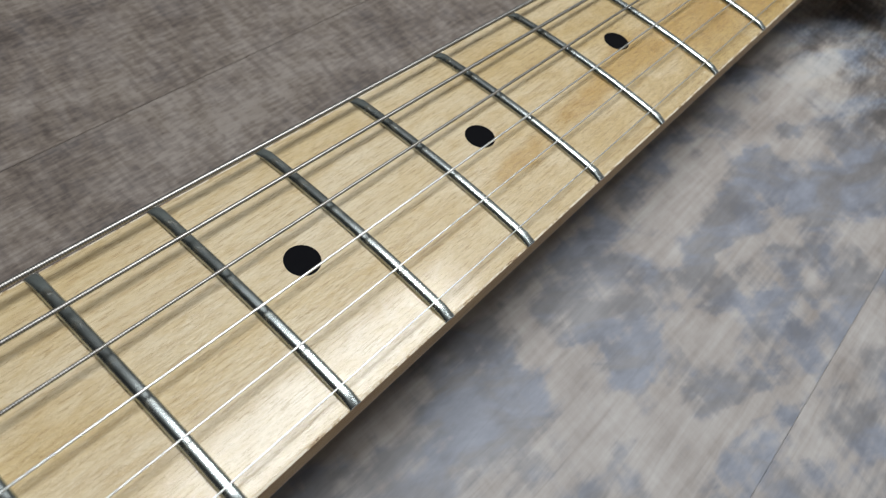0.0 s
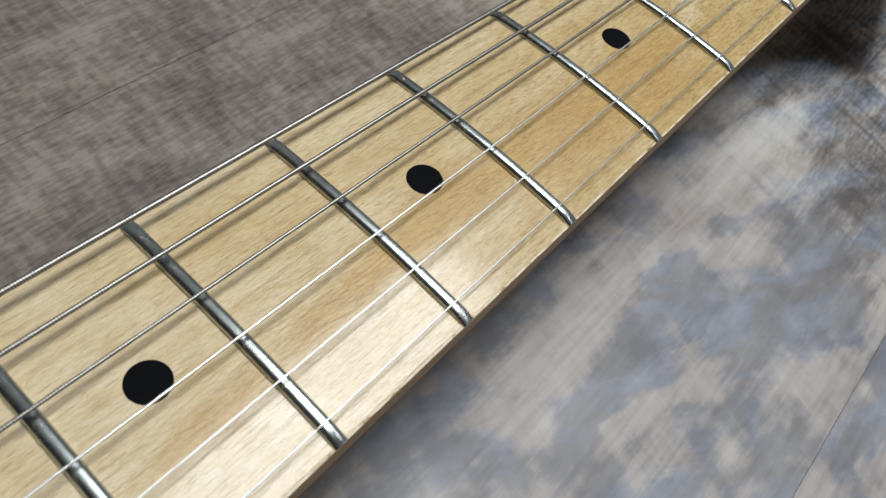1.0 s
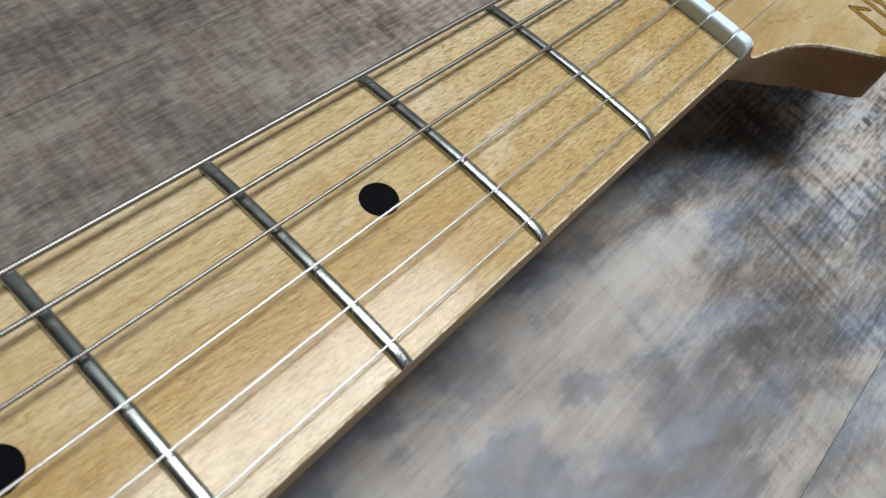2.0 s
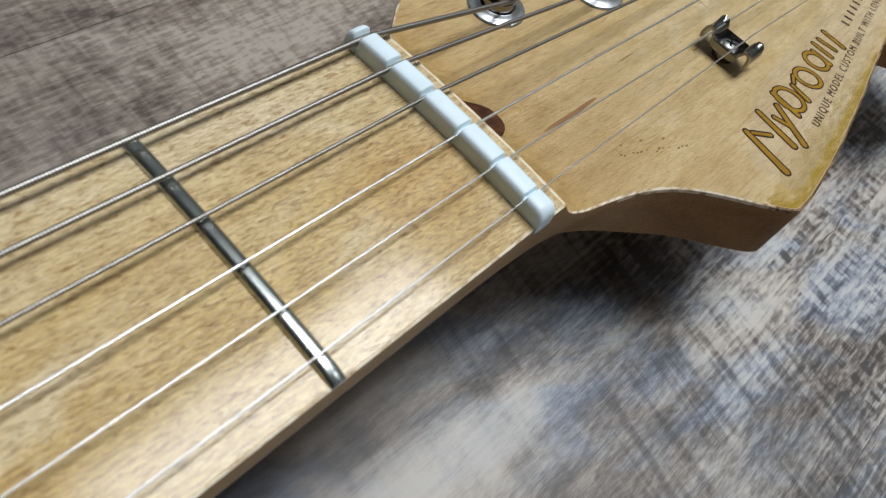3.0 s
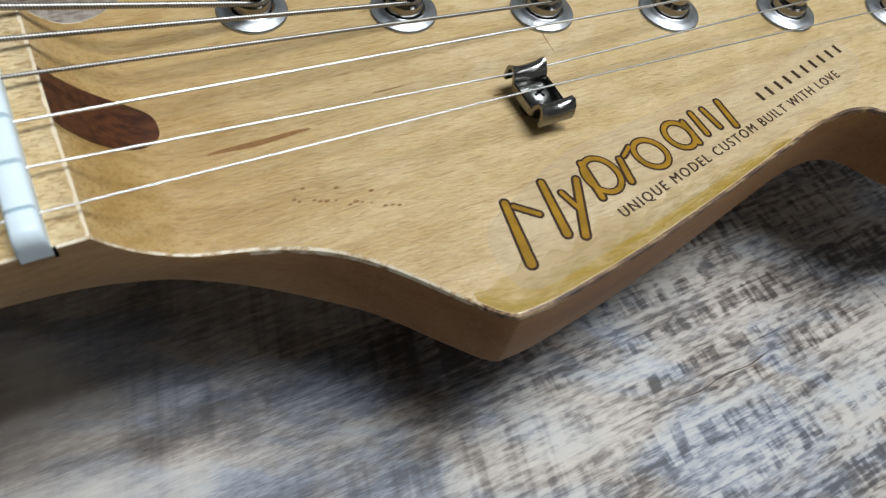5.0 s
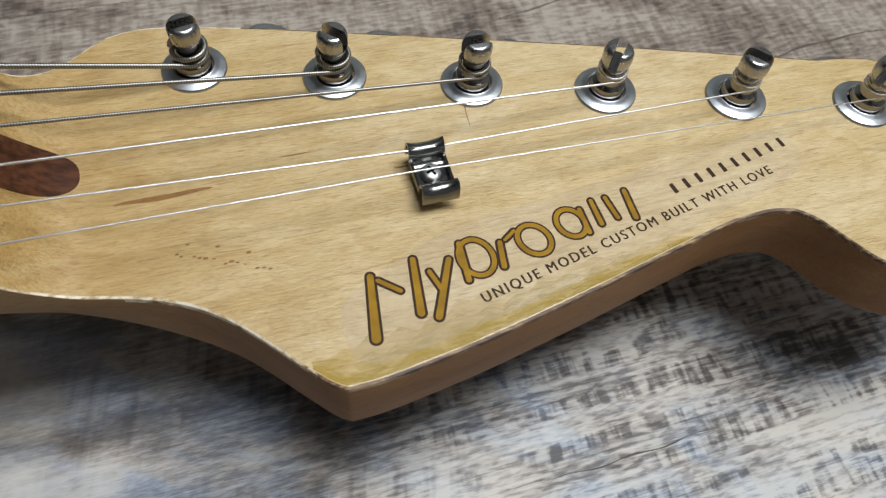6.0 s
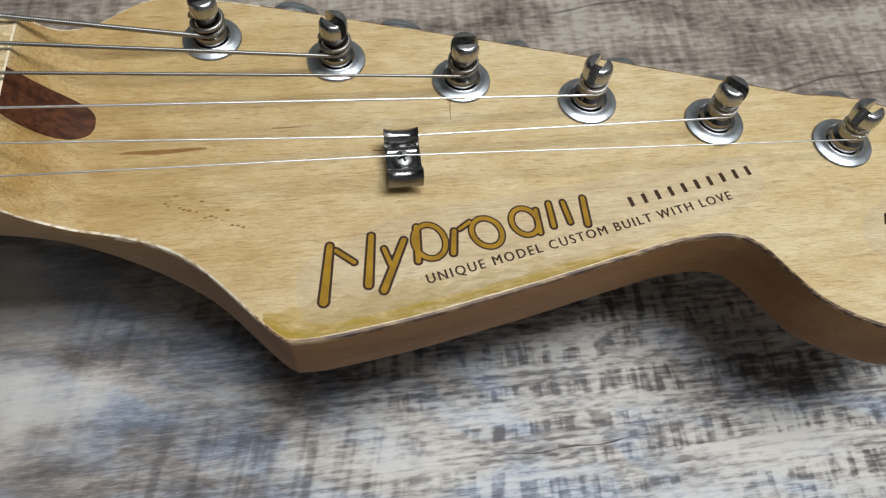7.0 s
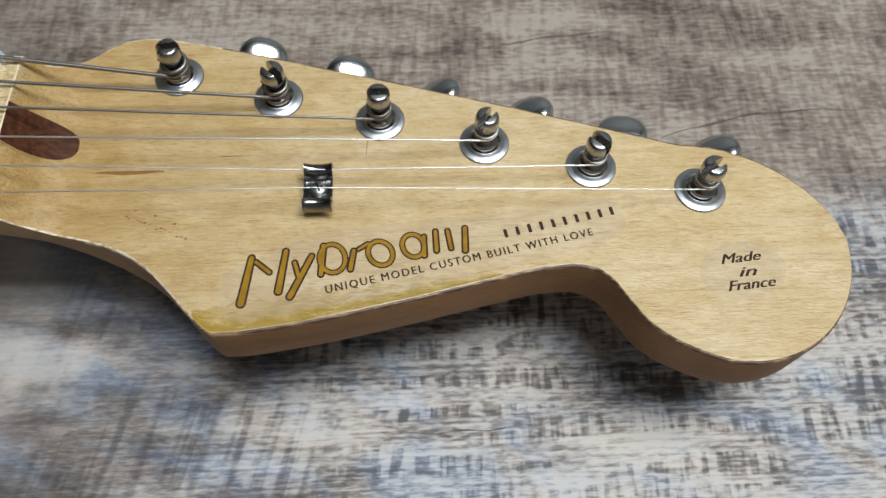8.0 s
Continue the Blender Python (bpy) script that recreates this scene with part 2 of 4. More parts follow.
    drift.operation = "MULTIPLY_ADD"
    nt.links.new(shake.outputs["Color"], drift.inputs[0])
    drift.inputs[1].default_value = (0.026, 0.011, 0)
    nt.links.new(tc0, drift.inputs[2])
    field = None
    for group, sign in ((BARE, 0.5), (PAINTED_SHADED, -0.5)):
        for cx, cy, rx, ry in group:
            mp = nt.nodes.new("ShaderNodeMapping")
            mp.vector_type = "TEXTURE"
            mp.inputs["Location"].default_value = (cx * MM + 0.013, cy * MM + 0.0055, 0)
            mp.inputs["Scale"].default_value = (rx * MM * 1.25, ry * MM * 1.25, 1)
            nt.links.new(drift.outputs[0], mp.inputs["Vector"])
            gr = nt.nodes.new("ShaderNodeTexGradient")
            gr.gradient_type = "SPHERICAL"
            nt.links.new(mp.outputs[0], gr.inputs["Vector"])
            m = nt.nodes.new("ShaderNodeMath")
            m.operation = "MULTIPLY_ADD"
            nt.links.new(gr.outputs["Fac"], m.inputs[0])
            m.inputs[1].default_value = sign
            if field is None:
                m.inputs[2].default_value = 0.5
            else:
                nt.links.new(field, m.inputs[2])
            field = m.outputs[0]
    cover = add(add(span(patch, 0.2, 0.8), field, 0.9), where, 0.3)
    # worked stretch: dashes of grain, cut across by saw lines where the plank was worked
    combed = span(add(spot.outputs[0], where, 0.08), -0.045, 0.012)
    base = add(blend(nt, combed, cover, blend(nt, 0.55, grey(0.41), cover)), tone, 0.5)
    cut = blend(nt, span(worked, 0.38, 0.55), grey(0.5), add(saw, tone, 0.3))
    rough_cut = add(add(add(grey_value(0.5), dashes, 0.7), cut, 1.1), long, 0.8)
    gate = blend(nt, 1.0, span(rows, 0.43, 0.53), span(worked, 0.36, 0.5), "MULTIPLY")
    fine_cut = blend(nt, gate, grey(0.57), span(bars, 0.38, 0.58, 0.14, 0.8))
    long_cut = blend(nt, span(worked, 0.4, 0.52), grey(0.5), span(slant, 0.38, 0.6, 0.16, 0.78))
    fine_cut = blend(nt, span(add(spot.outputs[0], where, 0.06), 0.055, 0.08), long_cut, fine_cut)
    fine_cut = add(add(add(add(grey_value(0.5), fine_cut, 0.66), span(hair, 0.34, 0.66), 0.32), span(flecks, 0.38, 0.62), 0.3), span(rows, 0.3, 0.7), -0.14)
    # the tooling deepens along the plank
    depth = span(add(spot.outputs[0], where, 0.05), 0.015, 0.095, 0.36, 1.0)
    fine_cut = blend(nt, depth, grey(0.5), fine_cut)
    worn = add(add(base, blend(nt, combed, rough_cut, fine_cut), 1.0), fibre, 0.5)
    neutral = ramp(nt, worn, [(0.08, (0.075, 0.069, 0.069)), (0.3, (0.155, 0.145, 0.144)), (0.48, (0.27, 0.257, 0.25)), (0.66, (0.4, 0.381, 0.36)), (0.9, (0.5, 0.478, 0.448))])
    bluish = ramp(nt, worn, [(0.08, (0.072, 0.078, 0.094)), (0.3, (0.14, 0.154, 0.187)), (0.48, (0.243, 0.262, 0.303)), (0.66, (0.375, 0.388, 0.412)), (0.9, (0.49, 0.487, 0.478))])
    tan = ramp(nt, worn, [(0.08, (0.06, 0.05, 0.044)), (0.3, (0.145, 0.122, 0.107)), (0.48, (0.265, 0.231, 0.203)), (0.66, (0.405, 0.363, 0.322)), (0.9, (0.53, 0.482, 0.425))])
    sharp_half = blend(nt, span(hue, 0.5, 0.64), blend(nt, span(hue, 0.4, 0.54), tan, neutral), bluish)
    # calm stretch: soft tan patches and slate paint of nearly one brightness, with wide pale saw lines
    mottle = stretched(nt, tc, (48, 130, 1), turn=28, detail=3, rough=0.6, distort=0.6)
    swirl = stretched(nt, tc, (130, 34, 1), turn=20, detail=3, rough=0.6, distort=0.9)
    soft = add(add(add(add(add(cover, dashes, 0.25), long, 0.3), wide_saw, 0.75), mottle, 0.65), swirl, 0.6)
    slate = ramp(nt, add(add(add(tone, wide_saw, 0.5), dashes, 0.25), mottle, 0.6), [(0.25, (0.13, 0.133, 0.155)), (0.5, (0.205, 0.212, 0.245)), (0.75, (0.27, 0.282, 0.325))])
    slate = blend(nt, span(hue, 0.4, 0.58), ramp(nt, add(tone, long, 0.5), [(0.3, (0.14, 0.13, 0.13)), (0.7, (0.25, 0.238, 0.238))]), slate)
    bare = ramp(nt, add(add(tone, long, 0.6), saw, 0.3), [(0.25, (0.24, 0.204, 0.18)), (0.5, (0.335, 0.297, 0.27)), (0.78, (0.43, 0.397, 0.37))])
    soft_half = blend(nt, span(soft, 0.31, 0.73), slate, bare)
    blue_half = blend(nt, along, soft_half, sharp_half)
    # brown half: close crossed lines, low in contrast, with small dark marks
    pits = stretched(nt, tc, (330, 420, 1), detail=3, rough=0.6)
    mask2 = add(add(add(add(add(add(add(patch, dashes, 0.4), comb_lines, 0.4), long, 0.35), wide_saw, 0.25), span(bars, 0.36, 0.62), 0.14), span(flecks, 0.36, 0.64), 0.2), span(hair, 0.34, 0.66), 0.1)
    brown_half = ramp(nt, mask2, [(0.18, (0.075, 0.056, 0.044)), (0.36, (0.166, 0.13, 0.104)), (0.53, (0.25, 0.204, 0.164)), (0.72, (0.37, 0.32, 0.268))])
    brown_half = blend(nt, 0.7, brown_half, ramp(nt, pits, [(0.3, (0.5, 0.45, 0.42)), (0.38, (1, 1, 1))]), "MULTIPLY")
    cloudy = ramp(nt, add(add(add(swirl, mottle, 0.9), wide_saw, 0.3), long, 0.25), [(0.25, (0.1, 0.086, 0.08)), (0.45, (0.16, 0.142, 0.136)), (0.6, (0.215, 0.2, 0.2)), (0.8, (0.3, 0.282, 0.275))])
    brown_half = blend(nt, blend(nt, along, grey(0.35), grey(0.0)), brown_half, cloudy)
    brown_half = blend(nt, 1.0, brown_half, ramp(nt, along, [(0.0, (0.78, 0.75, 0.73)), (0.8, (1, 1, 1))]), "MULTIPLY")
    side = span(spot.outputs[1], -0.02, 0.03)
    away = nt.nodes.new("ShaderNodeMath")
    away.operation = "ABSOLUTE"
    nt.links.new(spot.outputs[1], away.inputs[0])
    outer = nt.nodes.new("ShaderNodeMath")
    outer.operation = "GREATER_THAN"
    nt.links.new(away.outputs[0], outer.inputs[0])
    outer.inputs[1].default_value = 0.279
    half = add(blend(nt, outer.outputs[0], side, info), patch, 0.6)
    col = blend(nt, span(half, 0.2, 0.8), blue_half, brown_half)
    dark = ramp(nt, crack, [(0.486, (1, 1, 1)), (0.5, (0.5, 0.45, 0.42)), (0.514, (1, 1, 1))])
    col = blend(nt, 0.15, col, dark, "MULTIPLY")
    nt.links.new(col, p.inputs["Base Color"])
    p.inputs["Roughness"].default_value = 0.5
    p.inputs["Specular IOR Level"].default_value = 0.35
    bu = node(nt, "ShaderNodeBump", Strength=0.3, Distance=0.0003)
    nt.links.new(dashes, bu.inputs["Height"])
    nt.links.new(bu.outputs[0], p.inputs["Normal"])
    return mat


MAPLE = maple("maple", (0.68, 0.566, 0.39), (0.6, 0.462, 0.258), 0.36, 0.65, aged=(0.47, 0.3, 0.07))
EDGE, nt, p = material("worn_edge")
tc = nt.nodes.new("ShaderNodeTexCoord").outputs["Object"]
nt.links.new(ramp(nt, stretched(nt, tc, (150, 900, 900), detail=6, rough=0.75), [(0.4, (0.06, 0.032, 0.02)), (0.5, (0.16, 0.085, 0.042)), (0.59, (0.38, 0.25, 0.12)), (0.7, (0.66, 0.54, 0.36))]), p.inputs["Base Color"])
p.inputs["Roughness"].default_value = 0.5
RUBBED, nt, p = material("rubbed_edge")
tc = nt.nodes.new("ShaderNodeTexCoord").outputs["Object"]
nt.links.new(ramp(nt, stretched(nt, tc, (330, 700, 700), detail=6, rough=0.72), [(0.35, (0.2, 0.11, 0.045)), (0.43, (0.5, 0.36, 0.2)), (0.53, (0.76, 0.66, 0.5))]), p.inputs["Base Color"])
p.inputs["Roughness"].default_value = 0.5
# brown-finished sides and underside; their shade is also put into this colour
SIDE = maple("maple_side", (0.5, 0.34, 0.175), (0.41, 0.26, 0.115), 0.5, 0.04, shaded_brown=((0.34, 0.172, 0.062), (0.24, 0.11, 0.034)))
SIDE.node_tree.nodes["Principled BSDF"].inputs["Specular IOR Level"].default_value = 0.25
STEEL = plain("nickel_steel", (0.5, 0.53, 0.51), 0.25, 1.0, grain=0.05, scale=300)
FERRULE = plain("brushed_nickel", (0.45, 0.465, 0.48), 0.36, 1.0, grain=0.15, scale=600)
CHROME = plain("aged_chrome", (0.55, 0.555, 0.56), 0.26, 1.0, grain=0.15, scale=600)
BUTTON = plain("button_chrome", (0.66, 0.67, 0.67), 0.2, 1.0, grain=0.08, scale=300)
TREE_METAL = plain("blackened_steel", (0.22, 0.215, 0.205), 0.2, 1.0, grain=0.2, scale=700)
SCREW_METAL = plain("worn_screw_steel", (0.36, 0.36, 0.35), 0.36, 1.0, grain=0.5, scale=1400, bump=0.3)
PRONG_METAL = plain("polished_steel", (0.4, 0.39, 0.38), 0.27, 1.0, grain=0.2, scale=500)
DARK_METAL = plain("smoked_nickel", (0.3, 0.285, 0.27), 0.2, 1.0, grain=0.2, scale=700)
WOUND, nt, p = material("wound_string")
tc = nt.nodes.new("ShaderNodeTexCoord").outputs["Object"]
wave = node(nt, "ShaderNodeTexWave", Scale=750.0, Distortion=0.0)
nt.links.new(tc, wave.inputs["Vector"])
nt.links.new(ramp(nt, wave.outputs[0], [(0.1, (0.2, 0.186, 0.168)), (0.6, (0.36, 0.342, 0.315))]), p.inputs["Base Color"])
p.inputs["Metallic"].default_value, p.inputs["Roughness"].default_value = 1.0, 0.42
bu = node(nt, "ShaderNodeBump", Strength=0.05, Distance=0.0001)
nt.links.new(wave.outputs[0], bu.inputs["Height"])
nt.links.new(bu.outputs[0], p.inputs["Normal"])
PLAIN_STRING = plain("plain_string", (0.78, 0.77, 0.75), 0.36, 1.0)
BONE = plain("white_nut", (0.74, 0.86, 0.92), 0.45, grain=0.06, scale=300, bump=0.2)
BLACK = plain("black_inlay", (0.002, 0.002, 0.003), 0.6, grain=0.4, scale=900)
BLACK.node_tree.nodes["Principled BSDF"].inputs["Specular IOR Level"].default_value = 0.05
WALNUT, nt, p = material("walnut_plug")
tc = nt.nodes.new("ShaderNodeTexCoord").outputs["Object"]
nt.links.new(ramp(nt, stretched(nt, tc, (90, 900, 900), detail=5, rough=0.65), [(0.35, (0.034, 0.011, 0.005)), (0.6, (0.1, 0.034, 0.013))]), p.inputs["Base Color"])
p.inputs["Roughness"].default_value = 0.5
p.inputs["Specular IOR Level"].default_value = 0.25
PAINT = plain("wall_paint", (0.24, 0.24, 0.235), 0.8, grain=0.04, scale=30, bump=0.2)
# for the unseen west wall, kept dark so that little light bounces back
DEEP_PAINT = plain("deep_grey_paint", (0.06, 0.06, 0.06), 0.8, grain=0.06, scale=30, bump=0.2)
DARK_PAINT = plain("dark_wall_paint", (0.24, 0.25, 0.24), 0.8, grain=0.06, scale=30, bump=0.2)
WHITE_PAINT = plain("ceiling_paint", (0.2, 0.2, 0.195), 0.85, grain=0.03, scale=30, bump=0.2)
JOINT = plain("joint_shadow_gap", (0.03, 0.028, 0.026), 0.9, grain=0.3, scale=200)
PLANK_PRINT = plank_print("weathered_plank")


# ---- builders ----
def finish(me, mats, smooth=35):
    for m in mats if isinstance(mats, (list, tuple)) else [mats]:
        me.materials.append(m)
    if smooth:
        me.shade_smooth()
        me.set_sharp_from_angle(angle=radians(smooth))
    return me


def part(name, shape, mats, parent, label="", smooth=35):
    """One mesh object under a thing or a part; shape is a bmesh, or (points, faces)."""
    me = bpy.data.meshes.new(name)
    if isinstance(shape, tuple):
        me.from_pydata([tuple(v) for v in shape[0]], [], shape[1])
        me.update()
    else:
        shape.to_mesh(me)
        shape.free()
    finish(me, mats, smooth)
    ob = new(name, me)
    ob.parent = parent
    if label:
        tagged(ob, label)
    return ob


def box(x0, x1, y0, y1, z0, z1, bevel=0.0):
    bm = bmesh.new()
    bmesh.ops.create_cube(bm, size=1)
    for v in bm.verts:
        v.co = ((x0 + x1) / 2 + v.co.x * (x1 - x0), (y0 + y1) / 2 + v.co.y * (y1 - y0), (z0 + z1) / 2 + v.co.z * (z1 - z0))
    if bevel:
        bmesh.ops.bevel(bm, geom=bm.edges[:], offset=bevel, segments=2, affect="EDGES")
    return bm


def loft(rings, caps=True):
    n = len(rings[0])
    pts = [p for r in rings for p in r]
    faces = []
    for a in range(len(rings) - 1):
        for b in range(n):
            c = (b + 1) % n
            faces.append((a * n + b, a * n + c, (a + 1) * n + c, (a + 1) * n + b))
    if caps:
        faces.append(tuple(range(n))[::-1])
        faces.append(tuple((len(rings) - 1) * n + b for b in range(n)))
    return pts, faces


def lathe(profile, cx, cy, n=40, close=True):
    """A turned shape round an upright axis; profile of (radius, z)."""
    rings = [[(cx + r * math.cos(2 * math.pi * k / n), cy + r * math.sin(2 * math.pi * k / n), z) for k in range(n)] for r, z in profile]
    pts, faces = loft(rings, caps=close)
    return pts, [f[::-1] for f in faces]


def tube(points, radius, n=10):
    pts = [Vector(p) for p in points]
    rings = []
    for i, p in enumerate(pts):
        d = (pts[min(i + 1, len(pts) - 1)] - pts[max(i - 1, 0)]).normalized()
        side = d.cross(Vector((0, 0, 1)))
        side = side.normalized() if side.length > 1e-6 else Vector((1, 0, 0))
        up = side.cross(d)
        rings.append([p + radius * (math.cos(2 * math.pi * k / n) * side + math.sin(2 * math.pi * k / n) * up) for k in range(n)])
    return loft(rings)


def smoothstep(a, b, x):
    t = min(1, max(0, (x - a) / (b - a)))
    return t * t * (3 - 2 * t)


def curve_through(xs, ys):
    """A monotone cubic through a few knots."""
    xs, ys = np.array(xs, float), np.array(ys, float)
    h, d = np.diff(xs), np.diff(ys) / np.diff(xs)
    m = np.zeros(len(xs))
    m[0], m[-1] = d[0], d[-1]
    for i in range(1, len(xs) - 1):
        if d[i - 1] * d[i] > 0:
            w1, w2 = 2 * h[i] + h[i - 1], h[i] + 2 * h[i - 1]
            m[i] = (w1 + w2) / (w1 / d[i - 1] + w2 / d[i])

    def at(x):
        i = int(min(len(xs) - 2, max(0, np.searchsorted(xs, x) - 1)))
        t = (x - xs[i]) / h[i]
        return float((1 + 2 * t) * (1 - t) ** 2 * ys[i] + t * (1 - t) ** 2 * h[i] * m[i] + t * t * (3 - 2 * t) * ys[i + 1] + t * t * (t - 1) * h[i] * m[i + 1])

    return at


def mm(x, y, z):
    """A place on the guitar: millimetres from the nut's front, the board's crown as zero height."""
    return (x * MM, y * MM, BOARD + z * MM)


# ---- the room ----
X0, X1, Y0, Y1, HIGH = ROOM
for name, dims, mat in (
    ("wall_east", (X1, X1 + 0.1, Y0 - 0.1, Y1 + 0.1, 0, HIGH), PAINT),
    ("wall_west", (X0 - 0.1, X0, Y0 - 0.1, Y1 + 0.1, 0, HIGH), DEEP_PAINT),
    ("wall_north", (X0, X1, Y1, Y1 + 0.1, 0, HIGH), DARK_PAINT),
    ("wall_south", (X0, X1, Y0 - 0.1, Y0, 0, HIGH), PAINT),
    ("ceiling", (X0 - 0.1, X1 + 0.1, Y0 - 0.1, Y1 + 0.1, HIGH, HIGH + 0.1), WHITE_PAINT),
):
    tagged(part(name, box(*dims), mat, None, smooth=0), "plain painted " + name.split("_")[0] + " of the room", name.split("_")[0], kind="structure")
floor_ob = tagged(part("floor", box(X0 - 0.1, X1 + 0.1, Y0 - 0.1, Y1 + 0.1, -0.1, -0.003), JOINT, None, smooth=0), "grey-brown weathered wood plank floor with worn blue paint", "floor", kind="structure")

# ---- the guitar ----
FACE = -10.1  # headstock face
BACK = -24.7
RADIUS = 241.0
SCALE_LENGTH = 648.0
LIP = 7.6

guitar = new("electric_guitar")
tagged(guitar, "electric guitar with maple neck on a plank floor", "electric guitar")


def half_width(x):
    return 21.0 + 4.75 * max(0.0, -x) / 324


treble_knots = curve_through(
    [LIP, 14, 18, 28, 34, 39, 43.5, 49, 53.2, 54.6, 57, 69, 93, 117, 125, 131, 136, 139.5, 142.5, 146.2, 151.5, 157, 162, 167],
    [-21, -21.2, -21.8, -24.3, -26.9, -30.4, -34.9, -41.2, -45.4, -46.1, -46.1, -44.8, -40.4, -35.1, -33.5, -33.1, -33.9, -36.6, -41.4, -47.0, -51.3, -54.1, -55.9, -56.5],
)
bass_knots = curve_through([LIP, 11, 15, 19, 23, 27, 32, 38, 44, 52, 66, 121, 160.6], [21, 22, 24.6, 27.8, 31, 33.2, 34, 33.4, 32.1, 30.2, 26.3, 10.5, -1.8])
TIP = 193.6


def outline(x):
    """Bass and treble edge of neck and headstock at x."""
    if x <= LIP:
        return half_width(x), -half_width(x)
    low = treble_knots(x) if x < 167 else -29 - 27.5 * math.sqrt(max(0, 1 - ((x - 167) / (TIP - 167)) ** 2))
    high = bass_knots(x) if x < 160.6 else -29 + 27.2 * max(0, 1 - ((x - 160.6) / (TIP - 160.6)) ** 1.8) ** (1 / 1.8)
    return high, low


def top_height(x, y):
    arc = -y * y / (2 * RADIUS)
    if x <= LIP:
        return arc
    k = min(1.0, (x - LIP) / 14.0)
    drop = 1 - (1 - k) ** 2.3
    return arc * (1 - drop) + FACE * drop


def neck_ring(x):
    hi, lo = outline(x)
    c, hw = (hi + lo) / 2, max(0.02, (hi - lo) / 2)
    s = smoothstep(2, 38, x)
    er = min(0.5 + 0.15 * s, hw * 0.4)
    ring = []
    for k in range(19):
        y = hi - er + (lo - hi + 2 * er) * (0.0, 0.008, *[0.03 + 0.94 * i / 14 for i in range(15)], 0.992, 1.0)[k]
        ring.append((x, y, top_height(x, y)))
    zt, zb_ = top_height(x, lo + er), top_height(x, hi - er)
    ring.append((x, lo + er * 0.3, zt - er * 0.3))
    s2 = smoothstep(-14, 24, x)
    zs = min((-hw * hw / (2 * RADIUS) - 3.4) * (1 - s2) + (FACE - 0.85) * s2, min(zt, zb_) - 0.5)
    e = 0.95 * (1 - s) + 0.03 * s
    bot = (-20.6 + 0.005 * min(0, x)) * (1 - s) + BACK * s
    for k in range(25):
        a = math.pi * k / 24
        ca, sa = math.cos(a), math.sin(a)
        ring.append((x, c - hw * math.copysign(abs(ca) ** e, ca), zs - (zs - bot) * abs(sa) ** e))
    ring.append((x, hi - er * 0.3, zb_ - er * 0.3))
    return [mm(*p) for p in ring]


stations = list(np.arange(-470, -20, 9.0)) + list(np.arange(-20, 7, 1.0)) + list(np.arange(7, 16, 0.25)) + list(np.arange(16, 48, 1.0)) + list(np.arange(48, 60, 0.4)) + list(np.arange(60, 128, 3.0)) + list(np.arange(128, 152, 0.7))
stations += [152 + (TIP - 152) * math.sin(math.pi / 2 * k / 46) for k in range(47)]
stations = sorted(stations + [LIP + 0.02])
pts, faces = loft([neck_ring(x) for x in stations])
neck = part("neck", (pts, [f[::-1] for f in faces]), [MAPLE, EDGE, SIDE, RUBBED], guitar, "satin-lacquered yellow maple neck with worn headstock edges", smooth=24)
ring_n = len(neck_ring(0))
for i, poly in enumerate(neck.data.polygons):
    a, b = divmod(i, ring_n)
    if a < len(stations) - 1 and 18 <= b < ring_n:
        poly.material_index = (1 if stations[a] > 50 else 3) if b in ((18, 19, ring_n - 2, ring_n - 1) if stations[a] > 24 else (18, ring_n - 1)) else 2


# pale bare wood where the lacquer has worn off the lip
BARE_WOOD = plain("bare_maple", (0.74, 0.62, 0.44), 0.5, grain=0.25, scale=900)
rings = []
for k in range(61):
    y = 20.5 - 41.0 * k / 60
    w = 0.38 + 0.14 * math.sin(1.7 * y) * math.sin(0.6 * y + 1)
    z = top_height(LIP, y)
    rings.append([mm(LIP - w, y, z - 0.3), mm(LIP - w, y, z + 0.012), mm(LIP + 0.05, y, z + 0.012), mm(LIP + 0.12, y, z - 0.35)])
part("worn_lip", loft(rings), BARE_WOOD, neck, smooth=0)


def fret_x(n):
    return -SCALE_LENGTH * (1 - 2 ** (-n / 12))


def fret(n):
    x, hw = fret_x(n), half_width(fret_x(n)) - 0.15
    rings = []
    for k in range(25):
        y = hw - 2 * hw * k / 24
        end = min(1.0, (hw - abs(y)) / 1.1)
        h = 1.1 * (0.25 + 0.75 * end)
        base = -y * y / (2 * RADIUS)
        rings.append([mm(x + 1.2 * math.copysign(abs(math.cos(a)) ** 0.74, math.cos(a)), y, base - 0.1 + (h + 0.1) * math.sin(a) ** 0.74) for a in np.linspace(0, math.pi, 15)] + [mm(x - 0.3, y, base - 2.0), mm(x + 0.3, y, base - 2.0)])
    ob = part("fret", loft(rings), STEEL, neck, smooth=50)
    return ob


for n in range(1, 22):
    fret(n)
for n in (3, 5, 7, 9, 15, 17, 19, 21):
    x = (fret_x(n) + fret_x(n - 1)) / 2
    part("inlay_dot", lathe([(3.22 * MM, BOARD - 1 * MM), (3.22 * MM, BOARD + 0.03 * MM), (2.0 * MM, BOARD + 0.04 * MM)], x * MM, 0), BLACK, neck)

